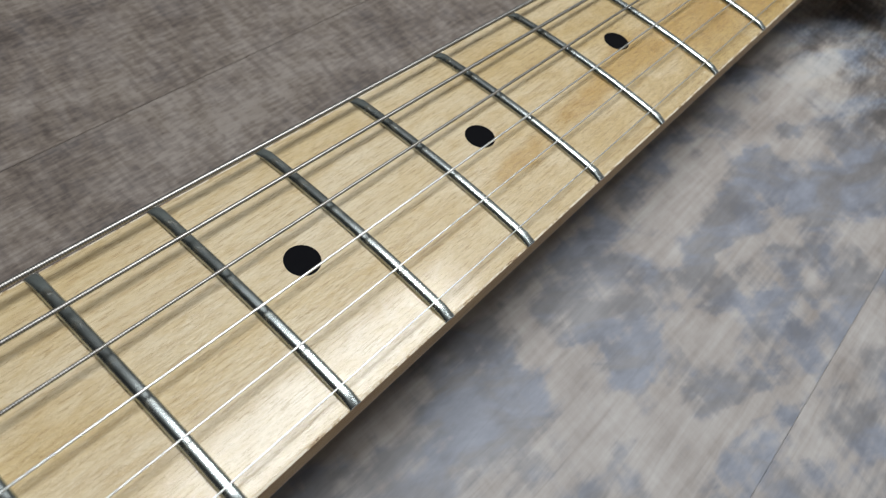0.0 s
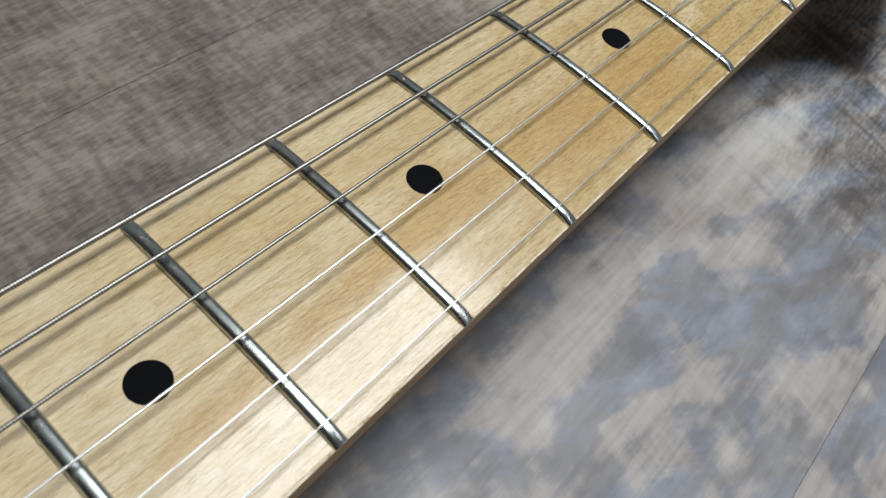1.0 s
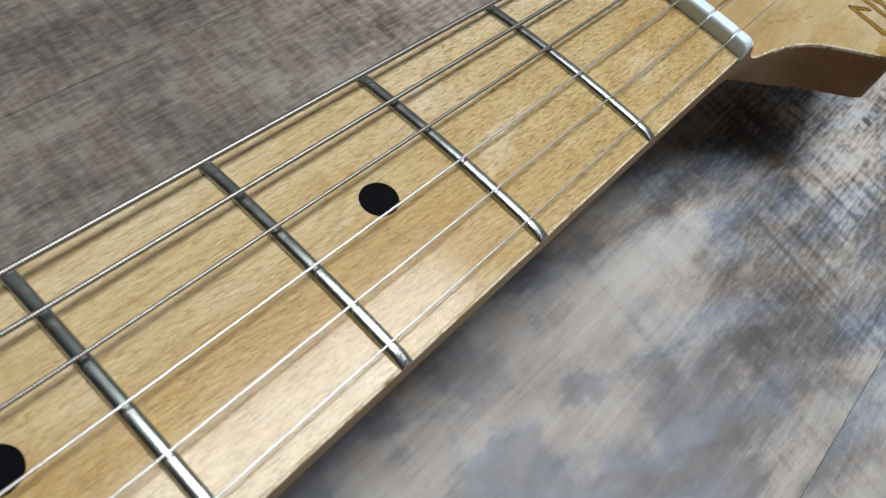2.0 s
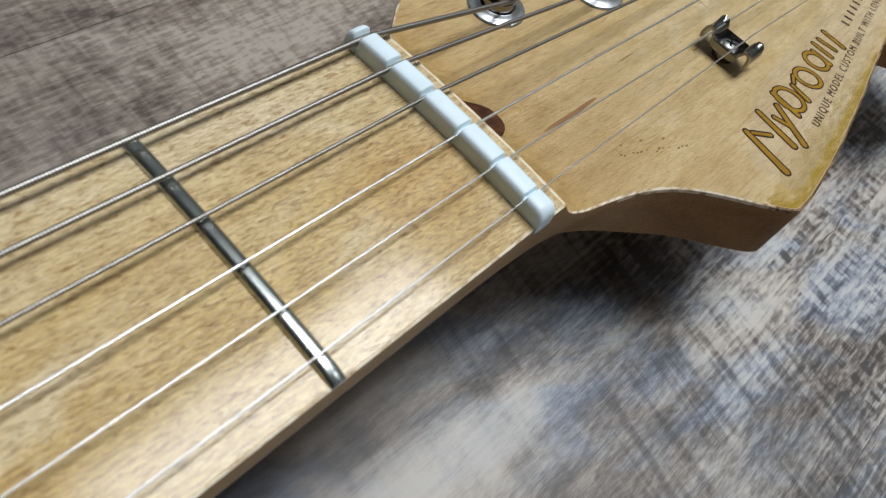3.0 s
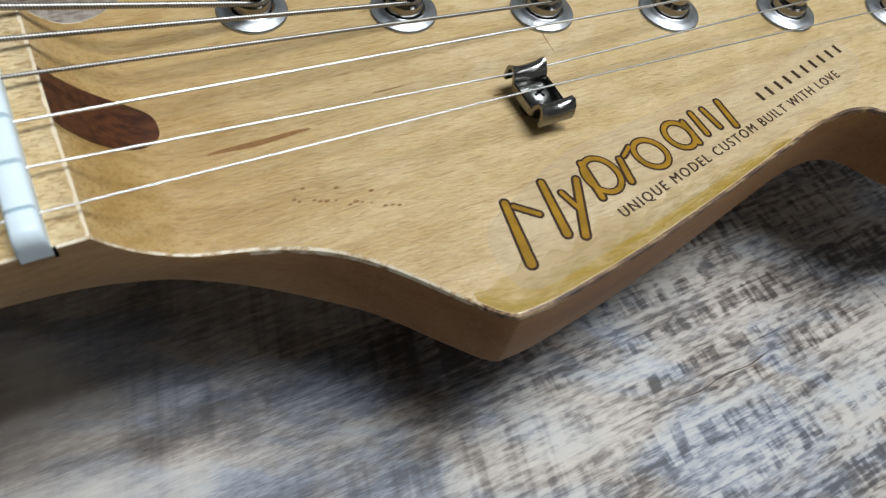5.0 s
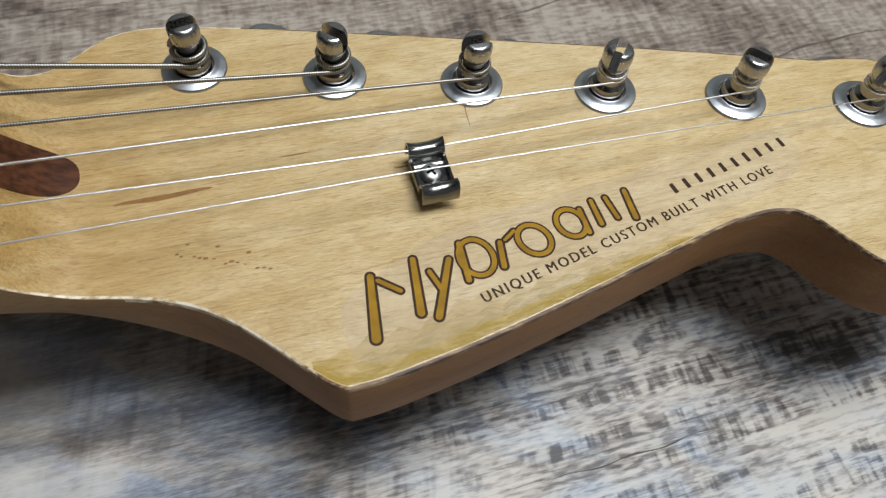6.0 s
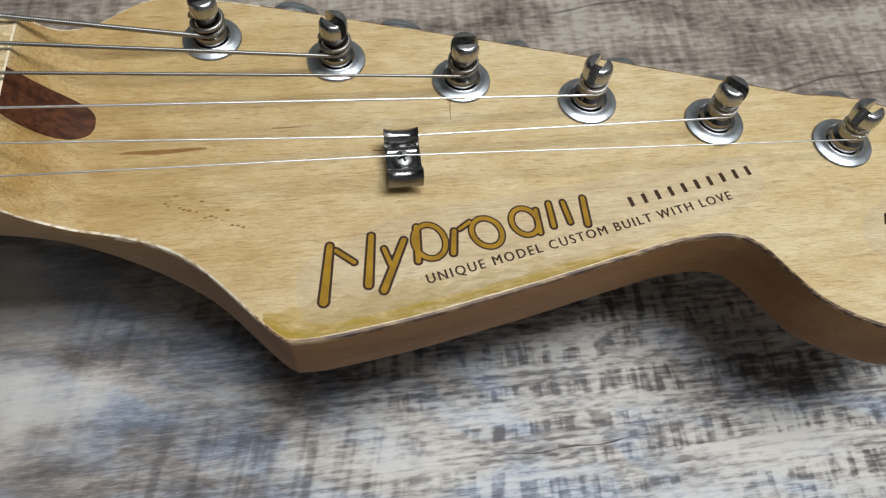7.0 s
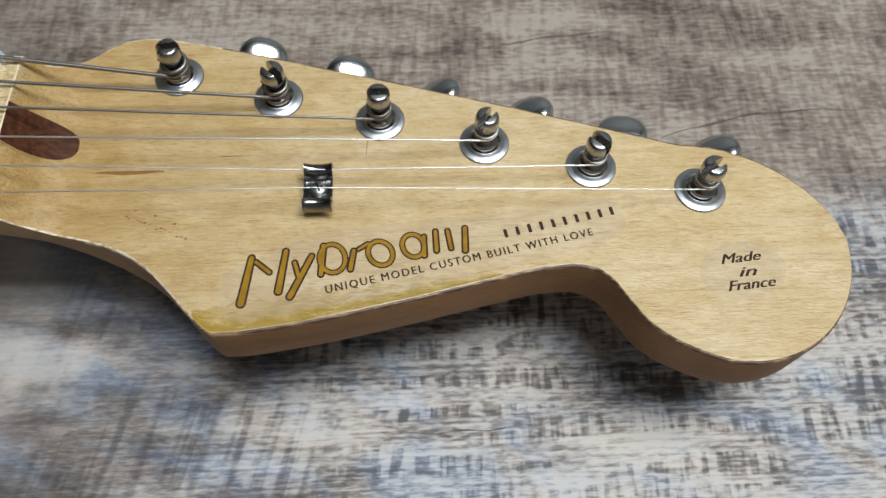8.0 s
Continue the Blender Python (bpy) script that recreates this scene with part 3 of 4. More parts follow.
# nut with string slots
STRINGS_AT_NUT = [18.7, 11.6, 4.4, -3.4, -10.5, -17.1]
STRINGS_AT_BRIDGE = [27.8, 17.8, 6.0, -4.7, -16.2, -28.4]
GAUGES = [0.54, 0.43, 0.33, 0.23, 0.185, 0.15]
nut_rings = []
for k in range(481):
    y = 21.15 - 42.3 * k / 480
    end = min(1, (21.15 - abs(y)) / 1.5)
    top = 3.5 - y * y / (2 * RADIUS) - 2.0 * (1 - math.sqrt(max(0.0, 1 - (1 - end) ** 2)))
    for sy, g in zip(STRINGS_AT_NUT, GAUGES):
        top -= (1.35 if g > 0.3 else 1.15) * math.exp(-(((y - sy) / (g + 0.05)) ** 4))
    prof = [(0.05, -1.75), (0.05, top - 1.1), (0.2, top - 0.35), (0.6, top - 0.04), (1.7, top), (2.9, top - 0.06), (3.4, top - 0.4), (3.55, top - 1.2), (3.55, -1.75)]
    nut_rings.append([mm(px, y, pz) for px, pz in prof])
part("nut", loft(nut_rings), BONE, neck, "white nut with rounded top and string slots", smooth=50)
part("nut_slot", box(3.5 * MM, 3.95 * MM, -21.03 * MM, 21.03 * MM, BOARD - 2.4 * MM, BOARD - 0.9 * MM), BLACK, neck, smooth=0)

# strings, from the bridge over the frets and the nut to the tuning posts
POST = [(40.8 + 24.44 * k, 21.3 - 7.22 * k) for k in range(6)]
POST_TURN = [102, 46, 90, 140, 42, 115]
WIND = 2.4  # radius of the windings' core


def string_path(k):
    y0, yb, g = STRINGS_AT_NUT[k], STRINGS_AT_BRIDGE[k], GAUGES[k]
    z_nut = 1.7 - y0 * y0 / (2 * RADIUS) + g
    z_bridge = 4.6 + 0.026 * (yb + 26.5) - 0.45 * yb * yb / (2 * RADIUS)
    px, py = POST[k]
    zw = FACE + (3.6, 3.9, 4.2, 4.9, 4.6, 4.6)[k]
    pts = [(-SCALE_LENGTH, yb, z_bridge), (-300, y0 + (yb - y0) * 300 / SCALE_LENGTH, z_nut + (z_bridge - z_nut) * 300 / SCALE_LENGTH), (0.6, y0, z_nut), (2.6, y0, z_nut - 0.05)]
    if k == 4:
        pts += [(72.5, -9.6, -5.1), (79.5, -9.6, -5.3)]
    if k == 5:
        pts += [(75.5, -15.8, -2.6)]
    turns = 1.75
    steps = int(26 * turns)
    r = WIND + g
    for i in range(steps + 1):
        a = -math.pi / 2 + 2 * math.pi * turns * i / steps
        pts.append((px + r * math.cos(a), py + r * math.sin(a), zw + 0.1 + (2 * g + 0.45) * turns * i / steps))
    return [mm(*p) for p in pts]


for k in range(6):
    part("string", tube(string_path(k), GAUGES[k] * 0.92 * MM, 10), WOUND if k < 3 else PLAIN_STRING, guitar, "wound nickel string" if k < 3 else "plain steel string", smooth=60)


# tuning machines
def tuner(k):
    px, py = POST[k]
    ux, uy = 0.283, 0.959
    a = math.atan2(uy, ux)
    m = Matrix.Translation(mm(px, py, 0)) @ Matrix.Rotation(a, 4, "Z") @ Matrix.Translation((0, -8.4 * MM, 0))
    bm = box(-7 * MM, 11 * MM, -4.5 * MM, 12 * MM, (BACK - 9) * MM, BACK * MM, 1.2 * MM)
    bm.transform(m)
    ob = part("tuning_machine", bm, CHROME, guitar, "slotted-post tuning machine with nickel bushing")
    bush = [(5.9, FACE - 0.3), (5.9, FACE + 0.25), (5.72, FACE + 0.5), (5.0, FACE + 0.72), (4.35, FACE + 0.92), (4.1, FACE + 1.22), (3.85, FACE + 1.32), (3.62, FACE + 1.2), (3.5, FACE + 0.8), (3.5, FACE - 1)]
    part("bushing", lathe([(r * MM, BOARD + z * MM) for r, z in bush], px * MM, py * MM, 48), FERRULE, ob)
    post = [(3.3, FACE - 1.5), (3.3, FACE + 1.6), (3.1, FACE + 2.7), (2.7, FACE + 3.0), (2.35, FACE + 3.4), (2.2, FACE + 6.2), (2.35, FACE + 6.9), (2.6, FACE + 7.7)]
    body = lathe([(r * MM, BOARD + z * MM) for r, z in post], px * MM, py * MM, 32)
    part("post", body, DARK_METAL, ob)
    # two prongs either side of the slot
    turn = radians(POST_TURN[k])
    for side in (1, -1):
        rings = []
        for z, shrink in ((7.7, 0.93), (8.2, 0.98), (9.5, 1.0), (10.3, 0.97), (10.85, 0.9), (11.15, 0.78), (11.25, 0.66)) if side > 0 else ((7.7, 0.93), (8.2, 0.98), (9.3, 1.0), (10.0, 0.97), (10.5, 0.9), (10.78, 0.78), (10.86, 0.66)):
            half = math.acos(0.29 / shrink)
            ring = []
            for a in np.linspace(-half, half, 15):
                u, v = 2.78 * shrink * math.cos(a), 2.78 * shrink * math.sin(a)
                u, v = side * u, side * v
                ring.append(mm(px + u * math.cos(turn) - v * math.sin(turn), py + u * math.sin(turn) + v * math.cos(turn), FACE + z))
            rings.append(ring)
        part("prong", loft(rings), PRONG_METAL, ob, smooth=42)
    # shaft and button behind the headstock
    rings = [[m @ Vector((x * MM, 1.6 * MM * math.cos(t), (BACK - 5.5) * MM + 1.6 * MM * math.sin(t))) for t in np.linspace(0, 2 * math.pi, 13)[:-1]] for x in (10, 22)]
    part("shaft", loft(rings), CHROME, ob)
    bm = bmesh.new()
    bmesh.ops.create_uvsphere(bm, u_segments=28, v_segments=18, radius=1)
    tilt = radians((19, 15, -38, -34, -12, -40)[k])
    for v in bm.verts:
        x, y, z = v.co
        y, z = math.copysign(abs(y) ** 0.85, y) * 7.2, math.copysign(abs(z) ** 0.75, z) * 3.3
        v.co = (6.2 * x * MM, (y * math.cos(tilt) - z * math.sin(tilt)) * MM, (y * math.sin(tilt) + z * math.cos(tilt)) * MM)
    bm.transform(m @ Matrix.Translation((25.7 * MM, 0, (BACK - 5.5) * MM)) @ Matrix.Rotation(radians(-26 if k < 2 else 0), 4, "Y"))
    part("button", bm, BUTTON, ob)


for k in range(6):
    tuner(k)

# string tree: a bent steel channel with two rolled saddles, held by a screw
TX, TY, LIFT = 75.9, -13.3, FACE + 1.6
# the middle of the strip, across the strings: offset and height
clip_path = [(-6.0, 0.7), (-6.15, 1.7), (-5.75, 2.9), (-5.0, 3.45), (-4.2, 3.3), (-3.6, 2.5), (-3.3, 1.4), (-2.8, 0.75), (-1.8, 0.55), (1.8, 0.55), (2.8, 0.75), (3.3, 1.4), (3.6, 2.5), (4.2, 3.3), (5.0, 3.45), (5.75, 2.9), (6.15, 1.7), (6.0, 0.7)]
rings = []
for i, (v, z) in enumerate(clip_path):
    a, b = clip_path[max(0, i - 1)], clip_path[min(len(clip_path) - 1, i + 1)]
    d = Vector((b[0] - a[0], b[1] - a[1])).normalized()
    nv, nz = -d.y * 0.3, d.x * 0.3
    rolled = smoothstep(2.4, 3.3, z)
    over, under = [], []
    for u in np.linspace(-1, 1, 9):
        # the saddles dip between their flared ends
        flare = rolled * 0.75 * (abs(u) ** 2.2 - 0.4)
        out = math.copysign(0.25, v) * rolled * (abs(u) ** 3)
        x = TX + 3.15 * u
        over.append(mm(x, TY + v * 0.9 + nv + out, LIFT + z + nz + flare))
        under.append(mm(x, TY + v * 0.9 - nv + out, LIFT + z - nz + flare))
    rings.append(over + under[::-1])
tree = part("string_tree", loft(rings), TREE_METAL, guitar, "dark steel string retainer clip with a cross-head screw", smooth=50)
for side in (-1, 1):
    bm = box((TX + side * 2.95 - 0.22) * MM, (TX + side * 2.95 + 0.22) * MM, (TY - 3.3) * MM, (TY + 3.3) * MM, BOARD + (LIFT + 0.5) * MM, BOARD + (LIFT + 2.1) * MM, 0.18 * MM)
    part("side_plate", bm, TREE_METAL, tree)
part("spacer", lathe([(2.4 * MM, BOARD + (FACE - 0.2) * MM), (2.4 * MM, BOARD + (LIFT + 0.5) * MM)], TX * MM, TY * MM, 24), TREE_METAL, tree)
screw = part("screw", lathe([(r * MM, BOARD + (LIFT + z) * MM) for r, z in ((1.95, 0.7), (2.0, 1.0), (1.92, 1.3), (1.6, 1.62), (1.1, 1.82), (0.4, 1.9))], TX * MM, TY * MM, 32), SCREW_METAL, tree, "worn grey cross-head screw")
for a in (20, 110):
    bm = box(-1.05 * MM, 1.05 * MM, -0.2 * MM, 0.2 * MM, 0, 0.2 * MM)
    bm.transform(Matrix.Translation(mm(TX, TY, LIFT + 1.74)) @ Matrix.Rotation(radians(a), 4, "Z"))
    part("drive_slot", bm, BLACK, screw, smooth=0)

# walnut plug in the truss-rod channel, seen as a leaf shape running out under the lip
plug_rings = []
for r, sink in ((0.99, 1.5), (1.0, 0), *[(1 - k / 16, 0) for k in range(1, 16)], (0.02, 0)):
    ring = []
    for k in range(48):
        a = 2 * math.pi * k / 48
        x, y = 12.0 + 8.0 * r * math.copysign(abs(math.cos(a)) ** 0.85, math.cos(a)), 2.0 - 0.5 * r * math.cos(a) + (5.3 - 0.7 * math.cos(a)) * r * math.copysign(abs(math.sin(a)) ** 0.75, math.sin(a))
        x = max(LIP + 0.05, x)
        ring.append(mm(x, y, FACE - 3 if sink else top_height(x, y) + 0.1))
    plug_rings.append(ring)
part("truss_rod_plug", loft(plug_rings), WALNUT, neck, "dark brown walnut truss-rod plug", smooth=0)

# mineral streaks and dark flecks in the headstock's maple
STREAK = plain("mineral_streak", (0.23, 0.11, 0.03), 0.45, grain=0.5, scale=900)
for x0, x1, y, w in ((24.6, 40.4, -5.9, 0.5), (70.5, 73.2, -8.9, 0.16), (52.0, 57.5, -2.2, 0.12)):
    ring = []
    for k in range(30):
        a = 2 * math.pi * k / 30
        ring.append(((x0 + x1) / 2 + (x1 - x0) / 2 * math.cos(a), y + w * math.sin(a) * (1 + 0.3 * math.sin(3 * a))))
    part("mineral_streak", loft([[mm(x, y, FACE - 0.2) for x, y in ring], [mm(x, y, FACE + 0.015) for x, y in ring]]), STREAK, neck)
for k in range(16):
    t = k / 15
    x, y = 33.2 + 13.5 * t + random.uniform(-0.3, 0.3), -17.6 - 5.6 * t + random.uniform(-0.35, 0.35) + (2.5 if k % 5 == 2 else 0)
    r = random.uniform(0.12, 0.26)
    ring = [(x + r * 1.9 * math.cos(a), y + r * math.sin(a)) for a in np.linspace(0, 2 * math.pi, 9)[:-1]]
    part("dark_fleck", loft([[mm(u, v, FACE - 0.2) for u, v in ring], [mm(u, v, FACE + 0.012) for u, v in ring]]), STREAK, neck)


ring = [(87.0, 4.2), (87.3, 4.2), (86.65, 0.5), (86.35, -3.0), (86.25, -3.0), (86.45, 0.5)]
part("hairline_crack", loft([[mm(u, v, FACE - 0.2) for u, v in ring], [mm(u, v, FACE + 0.012) for u, v in ring]]), STREAK, neck, "thin brown crack in the lacquer", smooth=0)


# decals
def see_through(name, colour, share, rough):
    mat, nt, p = material(name)
    p.inputs["Base Color"].default_value = (*colour, 1)
    p.inputs["Roughness"].default_value = rough
    p.inputs["Alpha"].default_value = share
    return mat


FILM = see_through("decal_film", (0.7, 0.6, 0.45), 0.17, 0.4)
INK = plain("brown_ink", (0.042, 0.021, 0.011), 0.55, grain=0.3, scale=900)
GOLD = plain("gold_ink", (0.3, 0.16, 0.012), 0.5, 0.0, grain=0.6, scale=260)
for ink in (INK, GOLD):
    ink.node_tree.nodes["Principled BSDF"].inputs["Specular IOR Level"].default_value = 0.12


def flat(ring, low, high):
    return loft([[mm(x, y, FACE + low) for x, y in ring], [mm(x, y, FACE + high) for x, y in ring]])


def rounded(corners, r, n=6):
    """A polygon with rounded corners, counter-clockwise."""
    out = []
    m = len(corners)
    for i in range(m):
        p0, p1, p2 = (Vector(corners[(i + d) % m]) for d in (-1, 0, 1))
        a, b = (p0 - p1).normalized(), (p2 - p1).normalized()
        reach = min(r, (p0 - p1).length * 0.45, (p2 - p1).length * 0.45)
        s, e = p1 + a * reach, p1 + b * reach
        for k in range(n + 1):
            t = k / n
            q = s * (1 - t) ** 2 + p1 * 2 * t * (1 - t) + e * t * t
            out.append((q.x, q.y))
    return out


def capsule(x0, y0, x1, y1, r0, r1):
    a = math.atan2(y1 - y0, x1 - x0)
    ring = [(x1 + r1 * math.cos(a + t), y1 + r1 * math.sin(a + t)) for t in np.linspace(-math.pi / 2, math.pi / 2, 9)]
    ring += [(x0 + r0 * math.cos(a + t), y0 + r0 * math.sin(a + t)) for t in np.linspace(math.pi / 2, 3 * math.pi / 2, 9)]
    return ring


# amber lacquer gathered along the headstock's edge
TINT = see_through("amber_lacquer", (0.52, 0.34, 0.02), 0.5, 0.35)
nt = TINT.node_tree
tc = nt.nodes.new("ShaderNodeTexCoord").outputs["Object"]
nt.links.new(ramp(nt, stretched(nt, tc, (120, 420, 420), detail=5, rough=0.65, distort=0.5), [(0.36, (0.33, 0.33, 0.33)), (0.64, (0.07, 0.07, 0.07))]), nt.nodes["Principled BSDF"].inputs["Alpha"])
xs = np.linspace(50, 116, 67)
for layer, share in enumerate((1.0, 0.72, 0.46, 0.24)):
    inner = []
    for x in xs:
        reach = 6.4 * share * math.sin(math.pi * ((x - 49.9) / 66.2) ** 0.55) ** 0.6
        reach *= 1 + 0.12 * math.sin(0.35 * x + 2.1 * layer) + 0.1 * math.sin(1.3 * x + layer)
        inner.append((x, outline(x)[1] + 0.8 + max(0.02, reach)))
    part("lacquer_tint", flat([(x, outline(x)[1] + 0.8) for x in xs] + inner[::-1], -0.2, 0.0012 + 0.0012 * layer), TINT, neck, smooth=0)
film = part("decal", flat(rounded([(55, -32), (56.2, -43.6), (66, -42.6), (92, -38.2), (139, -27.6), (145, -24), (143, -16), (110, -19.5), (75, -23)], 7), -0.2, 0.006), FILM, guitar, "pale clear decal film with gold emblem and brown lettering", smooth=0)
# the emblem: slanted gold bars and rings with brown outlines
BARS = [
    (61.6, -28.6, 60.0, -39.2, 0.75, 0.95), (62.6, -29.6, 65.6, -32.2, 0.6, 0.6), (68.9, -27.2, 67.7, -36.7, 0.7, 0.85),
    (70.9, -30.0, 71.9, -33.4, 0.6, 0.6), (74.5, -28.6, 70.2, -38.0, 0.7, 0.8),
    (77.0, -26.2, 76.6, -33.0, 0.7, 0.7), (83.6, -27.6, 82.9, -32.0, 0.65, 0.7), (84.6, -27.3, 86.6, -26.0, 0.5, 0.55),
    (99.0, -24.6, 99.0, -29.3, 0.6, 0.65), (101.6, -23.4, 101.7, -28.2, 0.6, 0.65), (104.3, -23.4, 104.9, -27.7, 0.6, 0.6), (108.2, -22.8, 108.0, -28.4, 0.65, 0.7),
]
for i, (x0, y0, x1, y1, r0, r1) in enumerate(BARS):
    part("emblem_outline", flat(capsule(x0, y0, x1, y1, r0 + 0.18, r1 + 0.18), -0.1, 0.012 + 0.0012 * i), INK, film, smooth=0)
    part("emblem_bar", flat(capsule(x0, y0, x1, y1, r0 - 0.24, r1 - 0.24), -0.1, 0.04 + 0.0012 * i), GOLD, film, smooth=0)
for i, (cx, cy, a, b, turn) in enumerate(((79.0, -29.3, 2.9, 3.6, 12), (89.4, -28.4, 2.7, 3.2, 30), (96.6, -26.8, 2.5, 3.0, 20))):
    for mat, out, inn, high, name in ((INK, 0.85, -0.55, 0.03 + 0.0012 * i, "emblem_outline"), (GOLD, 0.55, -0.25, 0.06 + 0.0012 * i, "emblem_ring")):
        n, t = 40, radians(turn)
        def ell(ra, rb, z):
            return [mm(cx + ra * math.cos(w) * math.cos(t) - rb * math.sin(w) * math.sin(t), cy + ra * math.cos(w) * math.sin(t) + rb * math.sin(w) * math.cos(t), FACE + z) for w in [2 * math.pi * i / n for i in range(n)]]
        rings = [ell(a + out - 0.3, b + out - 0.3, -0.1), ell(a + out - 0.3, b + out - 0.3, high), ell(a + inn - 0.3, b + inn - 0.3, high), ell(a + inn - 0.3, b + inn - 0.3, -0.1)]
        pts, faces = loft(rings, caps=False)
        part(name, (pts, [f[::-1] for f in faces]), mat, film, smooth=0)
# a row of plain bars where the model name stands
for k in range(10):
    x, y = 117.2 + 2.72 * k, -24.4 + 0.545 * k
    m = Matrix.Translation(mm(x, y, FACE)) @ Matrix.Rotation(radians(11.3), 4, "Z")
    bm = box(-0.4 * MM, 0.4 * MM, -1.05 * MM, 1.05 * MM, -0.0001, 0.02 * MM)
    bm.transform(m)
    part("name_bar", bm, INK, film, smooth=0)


def lettering(text, x, y, turn, width, height, parent, shear=0.0, fat=0.0, align="LEFT", name="lettering", spacing=1.0, lift=0.0):
    """A line of type laid on the headstock, its baseline starting (or centred) at x, y."""
    cu = bpy.data.curves.new("type", "FONT")
    cu.space_character = spacing
    cu.body, cu.size, cu.shear, cu.offset, cu.extrude, cu.resolution_u = text, 1.0, shear, fat, 0.02, 3
    tmp = new("type", cu)
    bpy.context.view_layer.update()
    me = bpy.data.meshes.new_from_object(tmp.evaluated_get(bpy.context.evaluated_depsgraph_get()))
    bpy.data.objects.remove(tmp)
    xs, ys = [v.co.x for v in me.vertices], [v.co.y for v in me.vertices]
    x0, x1, cap = min(xs), max(xs), 0.69
    sx, sy = width * MM / (x1 - x0), height * MM / cap
    shift = 0.0 if align == "LEFT" else -(x1 - x0) / 2
    me.transform(Matrix.Translation(mm(x, y, FACE + 0.012 + lift)) @ Matrix.Rotation(radians(turn), 4, "Z") @ Matrix.Diagonal((sx, sy, 0.0006, 1)) @ Matrix.Translation((shift - x0, 0, 0)))
    me.name = name
    me.materials.clear()
    finish(me, INK, 0)
    ob = new(name, me)
    ob.parent = parent
    tagged(ob, "dark brown printed words")
    return ob


for d in (0.0, 0.13):
    lettering("UNIQUE MODEL CUSTOM BUILT WITH LOVE", 77.8 + d, -37.5, 11.5, 60.1, 1.8, film, spacing=1.28, lift=d * 0.01)
film2 = part("decal", flat([(168.5 + 9.8 * math.cos(a) * math.cos(0.2) - 7.0 * math.sin(a) * math.sin(0.2), -35.2 + 9.8 * math.cos(a) * math.sin(0.2) + 7.0 * math.sin(a) * math.cos(0.2)) for a in np.linspace(0, 2 * math.pi, 41)[:-1]], -0.2, 0.006), FILM, guitar, "small pale oval decal with black script lettering", smooth=0)
for text, x, y, w in (("Made", 168.6, -33.2, 9.2), ("in", 169.4, -36.6, 4.2), ("France", 169.6, -39.6, 10.8)):
    for d in (0.0, 0.22):
        lettering(text, x + d, y, 5, w, 2.3, film2, shear=0.4, align="CENTRE", lift=d * 0.01)

# the guitar's body, which holds the neck up off the floor
BODY_PAINT = plain("body_lacquer", (0.5, 0.42, 0.3), 0.3, coat=0.5, grain=0.15, scale=40)
body_half = curve_through([-790, -785, -760, -700, -620, -560, -520, -470, -430, -400, -372, -366], [5, 60, 120, 158, 150, 122, 118, 130, 138, 132, 105, 92])
ring = []
for x in list(np.linspace(-790, -366, 40)):
    ring.append((x, -body_half(x)))
ring += [(-372, -75), (-395, -48), (-425, -30), (-425, 30), (-385, 50), (-350, 78), (-338, 100), (-345, 122)]
for x in np.linspace(-372, -790, 40):
    ring.append((x, body_half(x)))
body = part("body", loft([[(x * MM, y * MM, 0.003) for x, y in [(u * 0.99 - 5, v * 0.985) for u, v in ring]], [(x * MM, y * MM, 0.007) for x, y in ring], [(x * MM, y * MM, 0.039) for x, y in ring], [(x * MM, y * MM, 0.043) for x, y in [(u * 0.99 - 5, v * 0.985) for u, v in ring]]]), BODY_PAINT, guitar, "plain lacquered solid wood body")
part("bridge", box(-0.668, -0.640, -0.04, 0.04, 0.0425, BOARD + 4.6 * MM, 0.001), CHROME, guitar)
for x in (-0.45, -0.7):
    for y in (-0.09, 0.09):
        part("foot_pad", box(x - 0.01, x + 0.01, y - 0.01, y + 0.01, 0.0, 0.0035), BLACK, body, smooth=0)


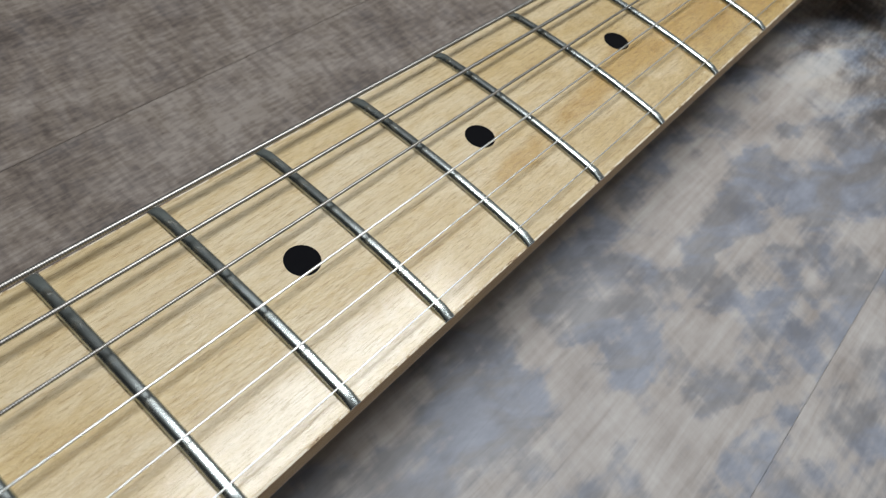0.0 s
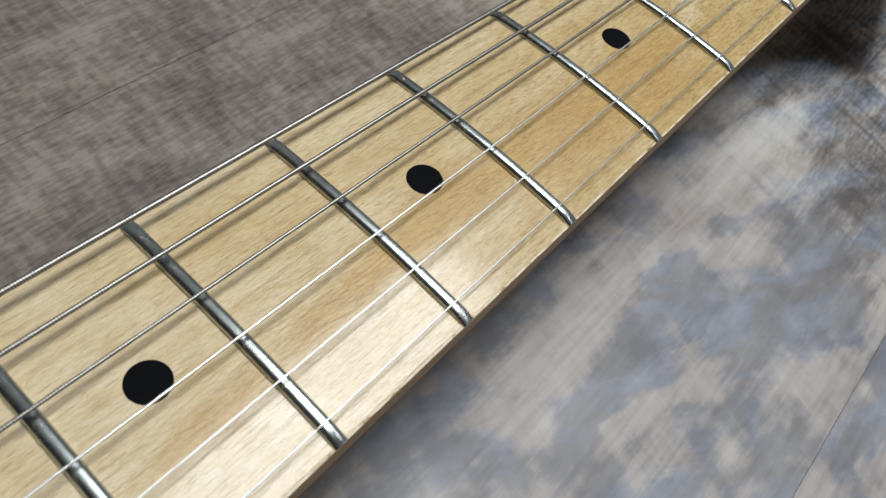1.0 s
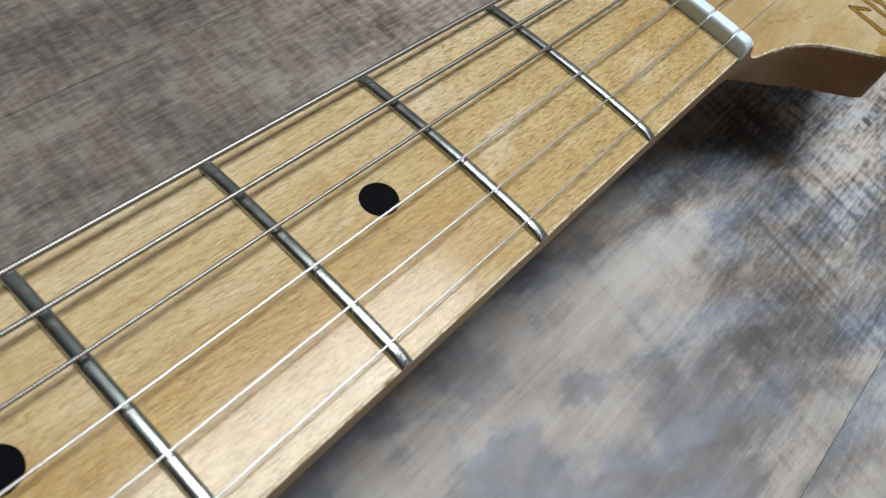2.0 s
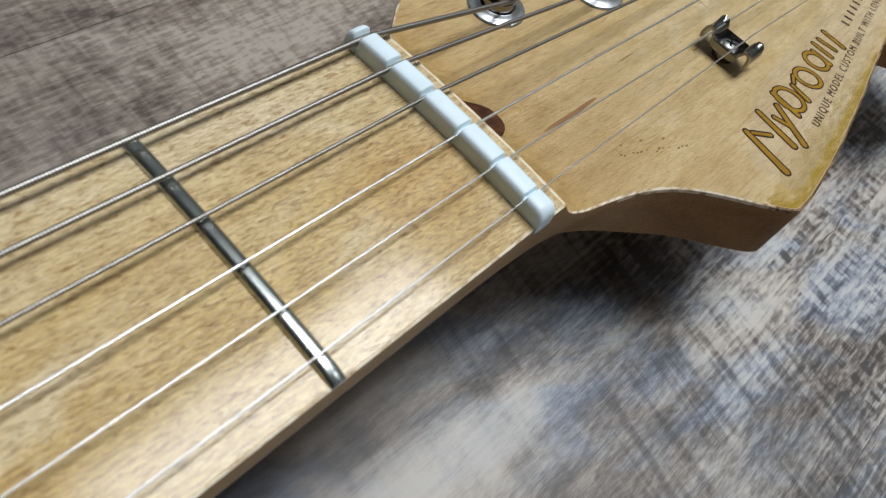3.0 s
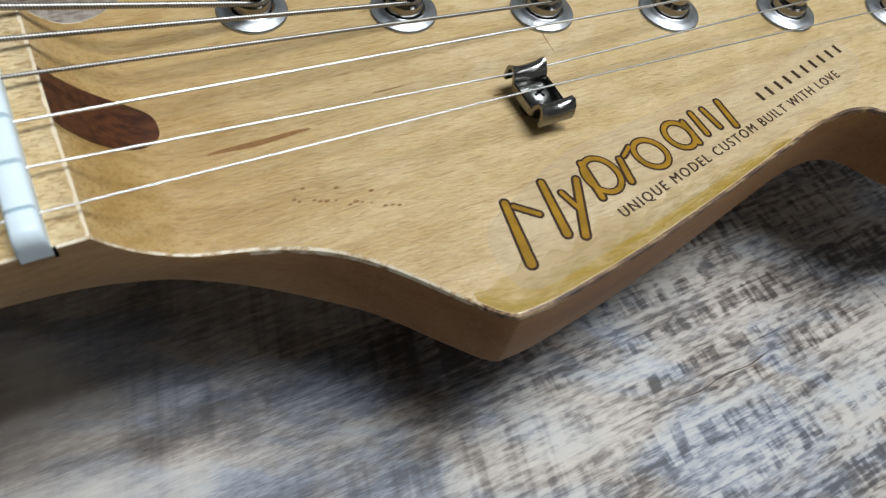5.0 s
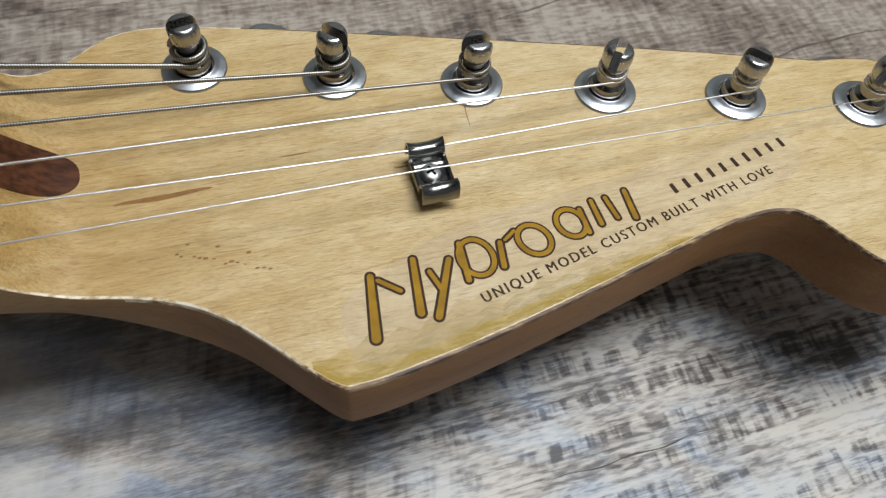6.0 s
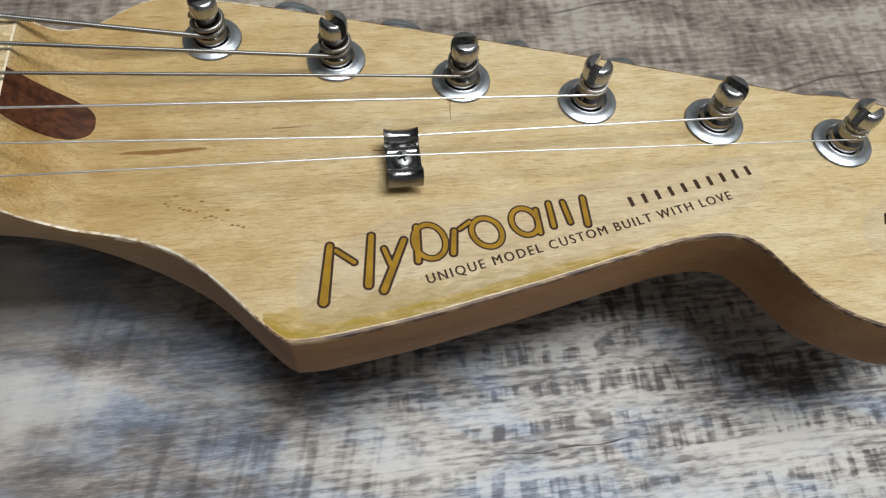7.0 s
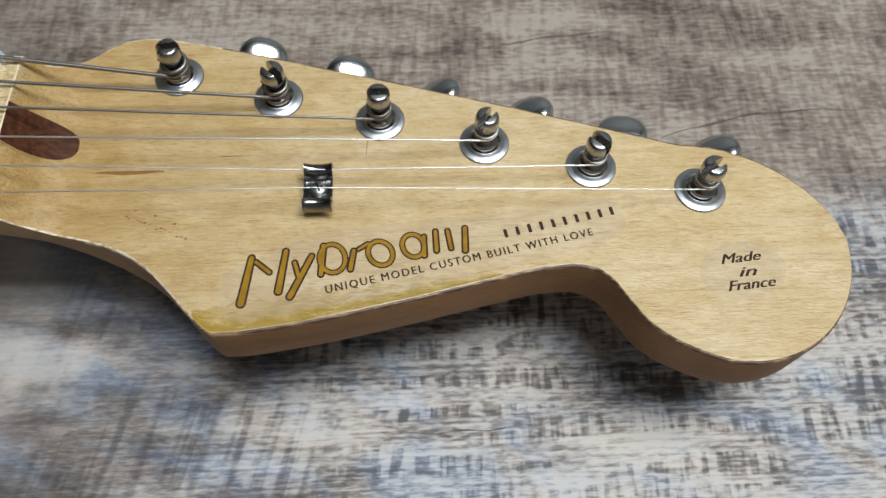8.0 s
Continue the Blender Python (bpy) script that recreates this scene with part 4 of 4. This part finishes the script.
# ceiling panels, out of view; the small one only carries the added fill light
def ceiling_panel(px, py, sx, sy):
    ob = new("ceiling_panel")
    ob.location = (px, py, HIGH)
    tagged(ob, "unseen flat white ceiling light panel with thin frame", "ceiling light", group="ceiling light panels")
    t = 0.03
    for x0, x1, y0, y1 in ((-sx / 2, sx / 2, sy / 2 - t, sy / 2), (-sx / 2, sx / 2, -sy / 2, -sy / 2 + t), (-sx / 2, -sx / 2 + t, -sy / 2 + t, sy / 2 - t), (sx / 2 - t, sx / 2, -sy / 2 + t, sy / 2 - t)):
        part("frame", box(x0, x1, y0, y1, -0.04, 0, 0.003), PAINT, ob)
    part("backing", box(-sx / 2 + t, sx / 2 - t, -sy / 2 + t, sy / 2 - t, -0.02, -0.002), PAINT, ob, smooth=0)


for dims in PANELS:
    ceiling_panel(*dims[:4])

# floor planks, with open joints between them
PLANK, SEAM = 0.186, -0.0928
for r in range(-11, 10):
    y0, y1 = max(SEAM + r * PLANK, Y0 - 0.05), min(SEAM + (r + 1) * PLANK, Y1 + 0.05)
    if y1 - y0 < 0.02:
        continue
    x = -2.08 if r in (-1, 0, 1) else -3.4 + (r * 0.47) % 1.38
    while x < X1 + 0.05:
        x0, x1 = max(x, X0 - 0.05), min(x + 1.38, X1 + 0.05)
        if x1 - x0 > 0.02:
            part("plank", box(x0, x1 - 0.0002, y0 + 0.00004, y1 - 0.00004, -0.008, 0.0, 0.00012), PLANK_PRINT, floor_ob, smooth=0)
        x += 1.38

# long cracks printed in the plank's grain
CRACK = plain("crack_print", (0.075, 0.055, 0.045), 0.7, grain=0.4, scale=400)
for (x0, y0), (x1, y1), bow, width in (((0.174, 0.029), (0.238, 0.038), 0.0035, 0.0007), ((0.12, 0.0655), (0.17, 0.072), 0.0015, 0.0006), ((0.09, -0.0585), (0.128, -0.0575), -0.0004, 0.0003)):
    top, low = [], []
    for k in range(25):
        t = k / 24
        x, y = x0 + (x1 - x0) * t, y0 + (y1 - y0) * t + bow * math.sin(math.pi * t) + 0.0003 * math.sin(17 * t)
        w = width * (0.25 + math.sin(math.pi * t)) * (0.8 + 0.3 * math.sin(29 * t))
        top.append((x, y + w / 2))
        low.append((x, y - w / 2))
    ring = low + top[::-1]
    part("grain_crack", loft([[(x, y, -0.0002) for x, y in ring], [(x, y, 0.00004) for x, y in ring]]), CRACK, floor_ob, smooth=0)
